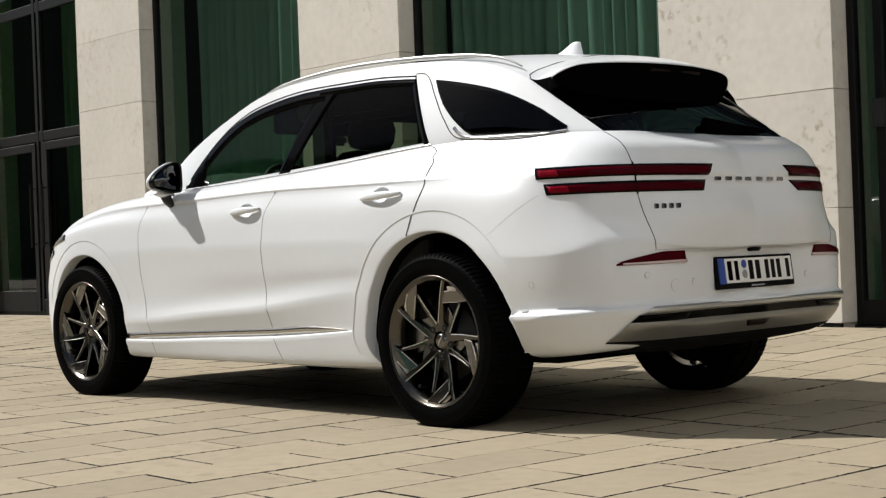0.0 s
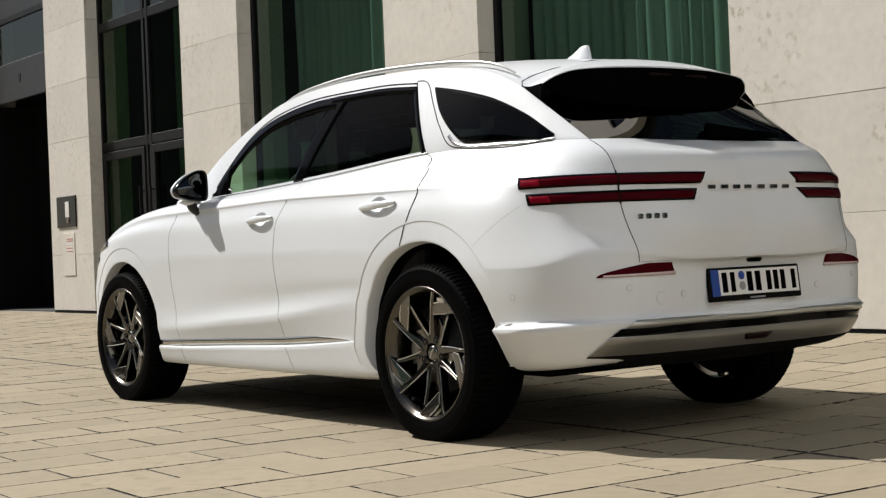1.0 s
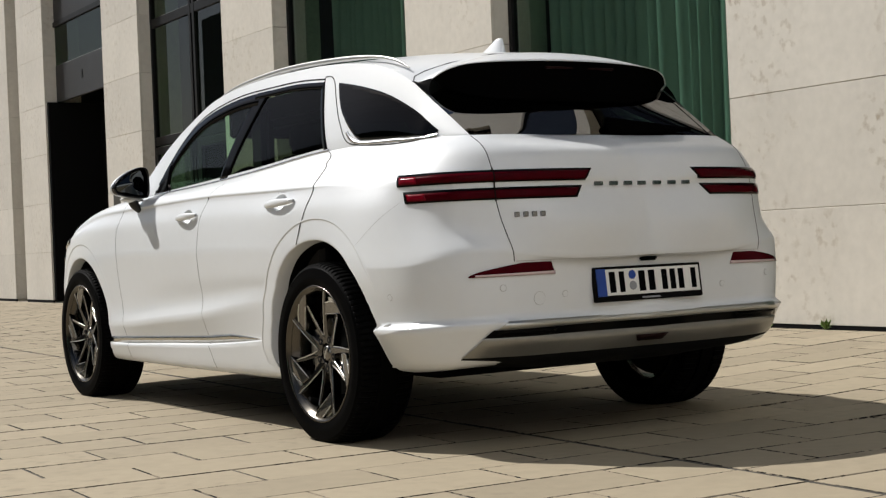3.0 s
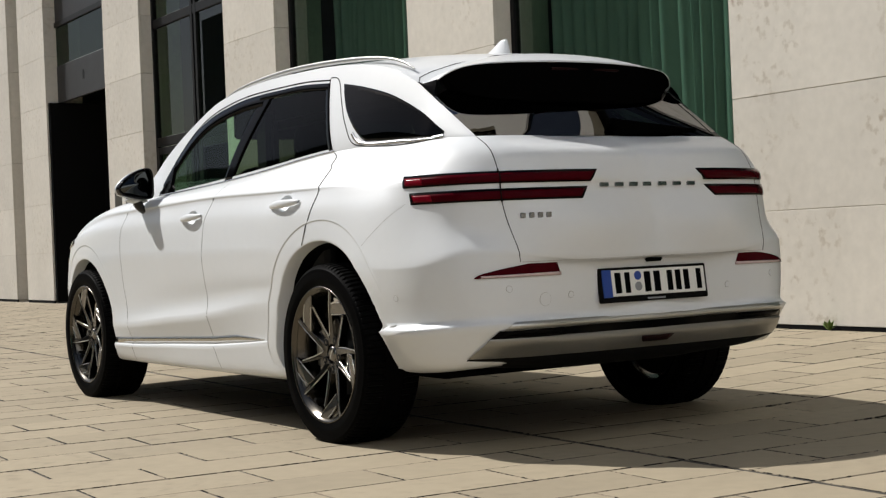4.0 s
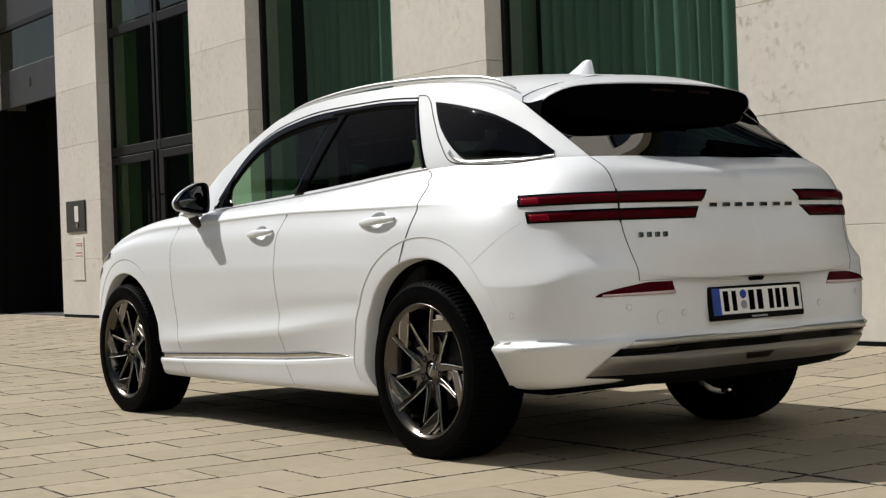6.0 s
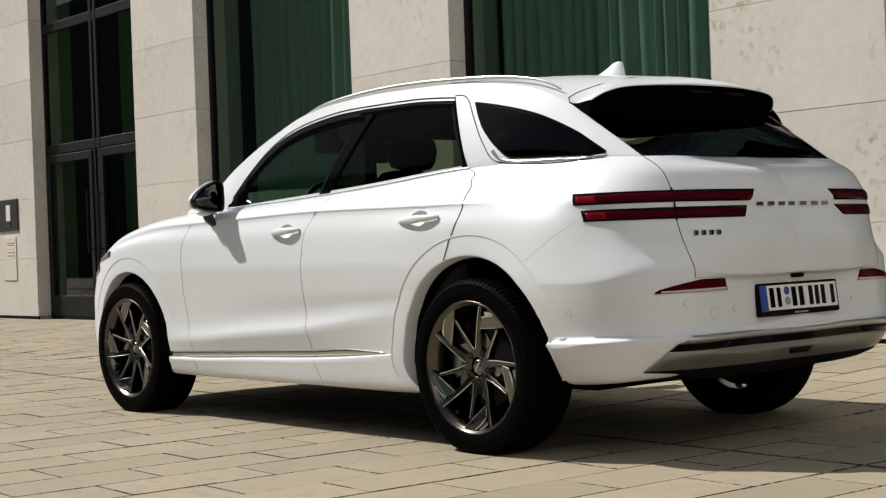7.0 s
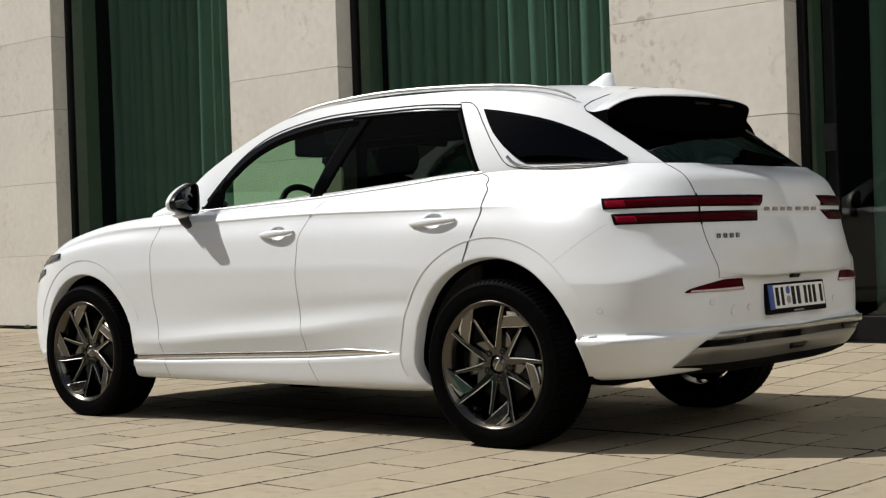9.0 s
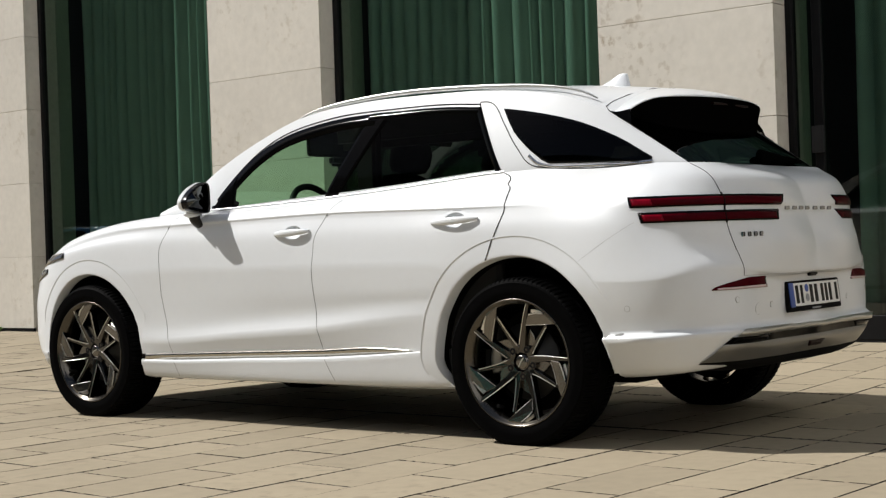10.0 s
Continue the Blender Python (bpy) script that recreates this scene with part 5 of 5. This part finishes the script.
upper_storeys()
structure(wall_part("wall_end_south", (0, .6, -16, -7.9, 0, ROOFLINE), STONE), "plain travertine wall", "wall")
structure(wall_part("wall_end_north", (0, .6, 30.8, 60, 0, ROOFLINE), STONE), "plain travertine wall", "wall")
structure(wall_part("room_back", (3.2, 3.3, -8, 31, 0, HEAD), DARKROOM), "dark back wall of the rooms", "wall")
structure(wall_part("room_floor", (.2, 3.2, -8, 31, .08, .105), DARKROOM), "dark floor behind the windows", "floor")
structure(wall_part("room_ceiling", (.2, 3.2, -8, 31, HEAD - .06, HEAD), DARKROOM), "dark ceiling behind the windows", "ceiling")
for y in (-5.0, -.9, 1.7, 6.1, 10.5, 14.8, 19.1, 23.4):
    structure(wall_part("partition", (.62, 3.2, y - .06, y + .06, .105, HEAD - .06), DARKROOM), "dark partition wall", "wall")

FR = .055


def bay(k, a, b, verticals, transoms, pane_mat, sill=.0):
    """A window bay between two piers: posts, rails and a pane in every field."""
    w = empty("window_%d" % k)
    structure(w, "tall black-framed window between stone piers", "window")
    x0, x1 = .18, .25
    top = HEAD
    posts = [(a, a + FR)] + [(v - .035, v + .035) for v in verticals] + [(b - FR, b)]
    for p0, p1 in posts:
        wall_part("post", (x0, x1, p0, p1, FOOT, top), STEEL, w, bevel=.004)
    rails = [(FOOT, FOOT + .06 + sill)] + [(t - .06, t + .06) for t in transoms] + [(top - .06, top)]
    for z0, z1 in rails:
        for (q0, q1), (r0, r1) in zip(posts[:-1], posts[1:]):
            wall_part("rail", (x0 + .004, x1 - .004, q1, r0, z0, z1), STEEL, w, bevel=.004)
    for (q0, q1), (r0, r1) in zip(posts[:-1], posts[1:]):
        for (s0, s1), (t0, t1) in zip(rails[:-1], rails[1:]):
            p = part("pane", mesh_of("pane", [(x0 + .03, q1, s1), (x0 + .03, r0, s1), (x0 + .03, r0, t0), (x0 + .03, q1, t0)], [(0, 3, 2, 1)], False), pane_mat, w)
            p.data.transform(WALL)
    return w


def curtain(y0, y1, x, z0, z1, seed, amp=.045):
    """A hanging cloth with uneven folds."""
    rnd = random.Random(seed)
    ys = np.arange(y0, y1, .012)
    pitch, depth, at = [], [], y0
    while at < y1 + .5:
        pitch.append(at)
        depth.append(amp * rnd.uniform(.45, 1.5))
        at += rnd.uniform(.09, .24)
    cols = []
    for y in ys:
        k = int(np.searchsorted(pitch, y, side="right")) - 1
        u = (y - pitch[k]) / (pitch[k + 1] - pitch[k])
        deep = depth[k] + (depth[k + 1] - depth[k]) * u
        cols.append((x + deep * (1 - 2 * abs(math.sin(math.pi * u)) ** .8) + .025 * math.sin(y * 3.1 + seed), y))
    P = [[(cx + .010 * math.sin(1.3 * z + cy * 5), cy + .008 * math.sin(.9 * z + cy * 3), z) for cx, cy in cols] for z in np.linspace(z0, z1, 9)]
    ob = part("curtain", grid("curtain", np.array(P)), CURTAIN)
    ob.data.transform(WALL)
    so = ob.modifiers.new("cloth", "SOLIDIFY")
    so.thickness = .002
    tagged(ob, "pale floor-length curtain in folds behind green glass", "curtain", "curtains behind the windows", "thing")
    return ob


bay(1, 2.41, 5.365, [], [], GLASS_BUILDING)
bay(2, 6.84, 9.77, [], [], GLASS_BUILDING)
bay(3, 11.19, 14.04, [12.50, 12.62], [2.35, 3.98], GLASS_DOOR, .12)
bay(4, -2.01, .935, [.70], [], GLASS_BUILDING, .11)
bay(5, -6.43, -3.48, [], [], GLASS_BUILDING)
bay(6, 21.97, 24.9, [23.4], [2.35, 3.98], GLASS_DOOR)
bay(7, 26.37, 29.3, [], [], GLASS_BUILDING)
curtain(2.46, 5.30, .66, .14, HEAD - .1, 1, .05)
curtain(6.90, 9.70, .78, .14, HEAD - .1, 2, .05)
curtain(-1.9, .62, .72, .14, HEAD - .1, 3)
curtain(11.3, 12.45, .75, .14, HEAD - .1, 4)
curtain(12.75, 13.9, 1.3, .14, HEAD - .1, 5)
# door leaves in the glazed entrance
for y0, y1 in ((11.245, 12.465), (12.655, 13.985)):
    d = empty("door_%d" % (1 if y0 < 12 else 2))
    structure(d, "closed black steel door leaf with dark glass", "door")
    for dims in ((.165, .205, y0 + .01, y0 + .10, FOOT + .03, 2.27), (.165, .205, y1 - .10, y1 - .01, FOOT + .03, 2.27),
                 (.166, .204, y0 + .10, y1 - .10, 2.17, 2.27), (.166, .204, y0 + .10, y1 - .10, FOOT + .03, .40)):
        wall_part("leaf_frame", dims, STEEL, d, bevel=.004)
    yh = y0 + .06 if y0 > 12 else y1 - .06
    hb = bmesh.new()
    cyl(hb, (.11, yh, .95), (.11, yh, 1.75), .016, n=14)
    cyl(hb, (.11, yh, 1.0), (.17, yh, 1.0), .010, n=10)
    cyl(hb, (.11, yh, 1.7), (.17, yh, 1.7), .010, n=10)
    h = part("pull_handle", hb, STEEL, d, "black pull bar")
    h.data.transform(WALL)
# door lock plate in the bay by the corner pier
wall_part("lock_plate", (.150, .182, .66, .745, 1.44, 1.63), LINTEL, bpy.data.objects["window_4"], "grey lock plate")
# dark passage with a metal panel over it
ps = empty("passage")
structure(ps, "dark open passage under a grey metal panel", "passage")
wall_part("lintel_panel", (.20, .26, 15.51, 18.38, 3.35, 3.95), LINTEL, ps, "grey metal panel", bevel=.006)
wall_part("lintel_frame", (.18, .26, 15.51, 18.38, 4.58, 4.66), STEEL, ps)
wall_part("lintel_pane", (.21, .211, 15.51, 18.38, 3.95, 4.58), GLASS_DOOR, ps, "dark glass pane")
wall_part("lintel_panel", (.20, .26, 15.51, 18.38, 4.66, 5.2), LINTEL, ps, "grey metal panel", bevel=.006)
wall_part("lintel_pane", (.21, .211, 15.51, 18.38, 5.2, HEAD), GLASS_DOOR, ps, "dark glass pane")
wall_part("panel_mark", (.194, .201, 17.02, 17.09, 3.60, 3.74), STEEL, ps)
for y in (15.51, 18.32):
    wall_part("jamb", (.18, .26, y, y + .06, FOOT, 3.35), STEEL, ps)
# black sheets in place of the deep shade inside the passage and the slot
wall_part("jamb", (.034, .9, 18.30, 18.409, FOOT, 3.35), BLACK_VOID, ps, "black sheet for the shade on the passage side")
wall_part("passage_back", (.9, .95, 15.51, 18.38, .105, 3.35), BLACK_VOID, ps, "black sheet for the deep shade in the passage")
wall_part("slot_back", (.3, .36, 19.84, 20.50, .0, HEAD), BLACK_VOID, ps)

# intercom and notices on a pier
ic = wall_part("intercom", (-.02, .0, 14.56, 15.24, 1.30, 1.74), PANEL_BLACK, None, "", bevel=.006)
tagged(ic, "black intercom panel with a pale screen on a stone pier", "intercom", kind="thing")
wall_part("screen", (-.026, -.019, 14.78, 14.92, 1.44, 1.66), PAPER, ic, "pale screen", bevel=.003)
wall_part("lens", (-.030, -.019, 14.79, 14.88, 1.36, 1.43), LAMP_DARK, ic, "round lens", bevel=.01)
nt = wall_part("notice_board", (-.012, .0, 14.66, 15.08, .62, 1.22), STONE, None, "", bevel=.003)
tagged(nt, "flush stone service flap with small notices", "flap", kind="thing")
for z0, z1, m in ((1.05, 1.16, PAPER), (.92, 1.03, PAPER), (1.00, 1.012, PAPER_RED), (1.10, 1.112, PAPER_RED), (1.13, 1.142, PAPER_RED), (.955, .967, PAPER_RED)):
    wall_part("notice", (-.017 if m is PAPER_RED else -.014, -.011, 14.72, 14.93, z0, z1), m, nt)


# ---------------------------------------------------------------- ground
def rise(x):
    """The plaza climbs a little towards the facade."""
    return float(np.interp(x, [1.0, 3.62], [0.0, FOOT]))


xs = [-300, -30, -12, 1.0, 1.6, 2.3, 3.0, 3.62, 4.3, 300]
P = np.array([[(x, y, rise(x) - .022) for x in xs] for y in (-300, -40, 0, 40, 80, 300)])
gm = material("far_paving", (0.28, 0.245, 0.19), 0.85, vary=0.15, scale=0.8, bump=0.2, bump_scale=30)
structure(part("ground", grid("ground", P, smooth=False), gm), "pale stone plaza", "ground")
xs = [-8.6, -3, 1.0, 1.6, 2.3, 3.0, 3.60]
bedP = np.array([[(x, y, rise(x) - .0022) for x in xs] for y in np.linspace(-7.5, 45.5, 12)])
bed = part("paving_bed", grid("paving_bed", bedP, smooth=False), BED)
structure(bed, "sandy joint bed under the paving slabs", "pavement")
# unseen walls, added: the west one holds back sky, the south ones fill the tail
structure(boxed("wall_west", (-30, -28, -60, 90, 0, 17), BLOCKER_DARK), "unseen plain wall added to shape the light", "wall")
structure(boxed("wall_south", (-28, 3.5, -16, -14, 7, 24), BOUNCE_PALE), "unseen plain wall added to shape the light", "wall")
structure(boxed("wall_south_base", (-28, 3.5, -15.8, -14.3, 0, 7), BOUNCE_GREY), "unseen grey wall added below to bounce less light", "wall")


# weeds at the wall's foot
def weed(x, y, n, size, seed):
    rnd = random.Random(seed)
    p = WALL @ Vector((x, y, 0))
    bm = bmesh.new()
    for i in range(n):
        a, l, tilt = rnd.uniform(0, 6.28), size * rnd.uniform(.6, 1.1), rnd.uniform(.3, 1.1)
        d = Vector((math.cos(a) * math.sin(tilt), math.sin(a) * math.sin(tilt), math.cos(tilt)))
        s = d.cross(Vector((0, 0, 1))).normalized() * l * .14
        b = Vector((p.x, p.y, FOOT - .004))
        v = [bm.verts.new(q) for q in (b, b + d * l * .5 + s, b + d * l + Vector((0, 0, -.15 * l)), b + d * l * .5 - s, b + d * l * .5 + Vector((0, 0, .004)))]
        for q in ((0, 1, 4), (1, 2, 4), (2, 3, 4), (3, 0, 4)):
            bm.faces.new([v[k] for k in q])
    ob = part("weed", bm, LEAF)
    tagged(ob, "small green weed growing at the foot of the wall", "weed", "weeds along the wall", "thing")


weed(-.06, 1.53, 16, .10, 1)
weed(-.05, 2.05, 9, .04, 2)
weed(-.04, 10.35, 14, .07, 3)
weed(-.04, 10.9, 10, .05, 4)

# stone slabs on the piers: each course is a slab on the face and one on the reveal
rs = random.Random(5)
for core, a, b in piers:
    hi = 9 if b > 0 and a < 23 else 2
    for i, (z0, z1) in enumerate(zip(COURSES[:-1], COURSES[1:])):
        if i >= hi:
            continue
        j = .0022
        bm = box(bmesh.new(), rs.uniform(-.001, .001), .03, a, b, z0 + j, z1 - j, bevel=.002)
        s = part("stone_slab", bm, STONE_WORN if 0 < a < 1 else STONE, core)
        s.data.transform(WALL)
        for y0, y1 in ((a, a + .028), (b - .028, b)):
            bm = box(bmesh.new(), .032, .30, y0 + .001, y1 - .001, z0 + j, z1 - j, bevel=.0015)
            s = part("reveal_slab", bm, STONE, core)
            s.data.transform(WALL)

# paving slabs, laid in running bond with one straight expansion joint
rs = random.Random(9)
ROW = .316
SKEW = -.045


def laid(u, v):
    """From the paving's own grid to the plaza, ending at the facade's foot."""
    x, y = u + 1.17, v + .112
    return min(x * math.cos(SKEW) - y * math.sin(SKEW) - 1.17, 3.60), x * math.sin(SKEW) + y * math.cos(SKEW) - .112


def slab_geometry(x0, x1, y0, y1, lift, vs, fs):
    g, c, t = .0034, .0026, .02
    x0, x1, y0, y1 = x0 + g, x1 - g, y0 + g, y1 - g
    o = len(vs)

    def put(u, v, z):
        x, y = laid(u, v)
        vs.append((x, y, z + rise(x) + lift))
    for q, z in ((c, 0), (0, -c), (0, -t)):
        for x, y in ((x0 + q, y0 + q), (x1 - q, y0 + q), (x1 - q, y1 - q), (x0 + q, y1 - q)):
            put(x, y, z)
    fs.append((o, o + 1, o + 2, o + 3))
    for r in (0, 4):
        for k in range(4):
            m = (k + 1) % 4
            fs.append((o + r + k, o + r + 4 + k, o + r + 4 + m, o + r + m))


def edged(me):
    """Dirt on the chamfers and sides of the slabs, stone on top."""
    me.materials.append(SLAB)
    me.materials.append(SLAB_EDGE)
    me.polygons.foreach_set("material_index", [0 if i % 9 == 0 else 1 for i in range(len(me.polygons))])
    return me


def slab_row(k):
    """The x limits of the slabs in row k."""
    xs = [-.260] + ([-.575] if k % 2 else [-.862, -1.505])
    x = -1.17 if k % 2 else -2.09
    while x > -9:
        xs.append(x)
        x -= .6
    xs.append(-9.0)
    cells = [(b, a) for a, b in zip(xs[:-1], xs[1:])]
    xs = [-.242, .10 if k % 2 else .40]
    while xs[-1] < 4.3:
        xs.append(xs[-1] + .6)
    return cells + list(zip(xs[:-1], xs[1:]))


far_v, far_f, near = [], [], 0
for k in range(-25, 148):
    y0 = -.112 + ROW * k
    for x0, x1 in slab_row(k):
        lift = rs.uniform(-.0012, .0012)
        if laid(x0, y0)[0] > 3.55:
            continue
        if -2.4 < y0 < 4.6 and -3.7 < x0 < 1.2 and near < 300:
            vs, fs = [], []
            slab_geometry(x0, x1, y0, y0 + ROW, lift, vs, fs)
            part("paving_slab", edged(mesh_of("paving_slab", vs, fs, False)), SLAB, bed)
            near += 1
        else:
            slab_geometry(x0, x1, y0, y0 + ROW, lift, far_v, far_f)
rest = part("paving_field", edged(mesh_of("paving_field", far_v, far_f, False)), SLAB, bed)
rest["kind"] = "stuff"


# cars parked across the plaza, seen as reflections in the window panes
TEAL = material("teal_paint", (0.04, 0.58, 0.60), 0.5, coat=0.1, vary=0.03, scale=3)
BLUE = material("blue_paint", (0.08, 0.36, 0.72), 0.5, coat=0.1, vary=0.03, scale=3)
bpy.context.view_layer.update()
for m, paint, label in ((pose(-8.8, 2.2, 0, 0, 0, 4), TEAL, "teal parked crossover across the plaza"),
                        (pose(-7.4, 23.0, 0, 0, 0, -3), BLUE, "bright blue parked crossover across the plaza")):
    other = copy_thing(car, m)
    other.name = "parked_car"
    tagged(other, label, "car", "parked cars across the plaza")
    for o in other.children_recursive:
        if o.type == "MESH" and o.data.materials and o.data.materials[0] == PAINT:
            o.material_slots[0].link = "OBJECT"
            o.material_slots[0].material = paint
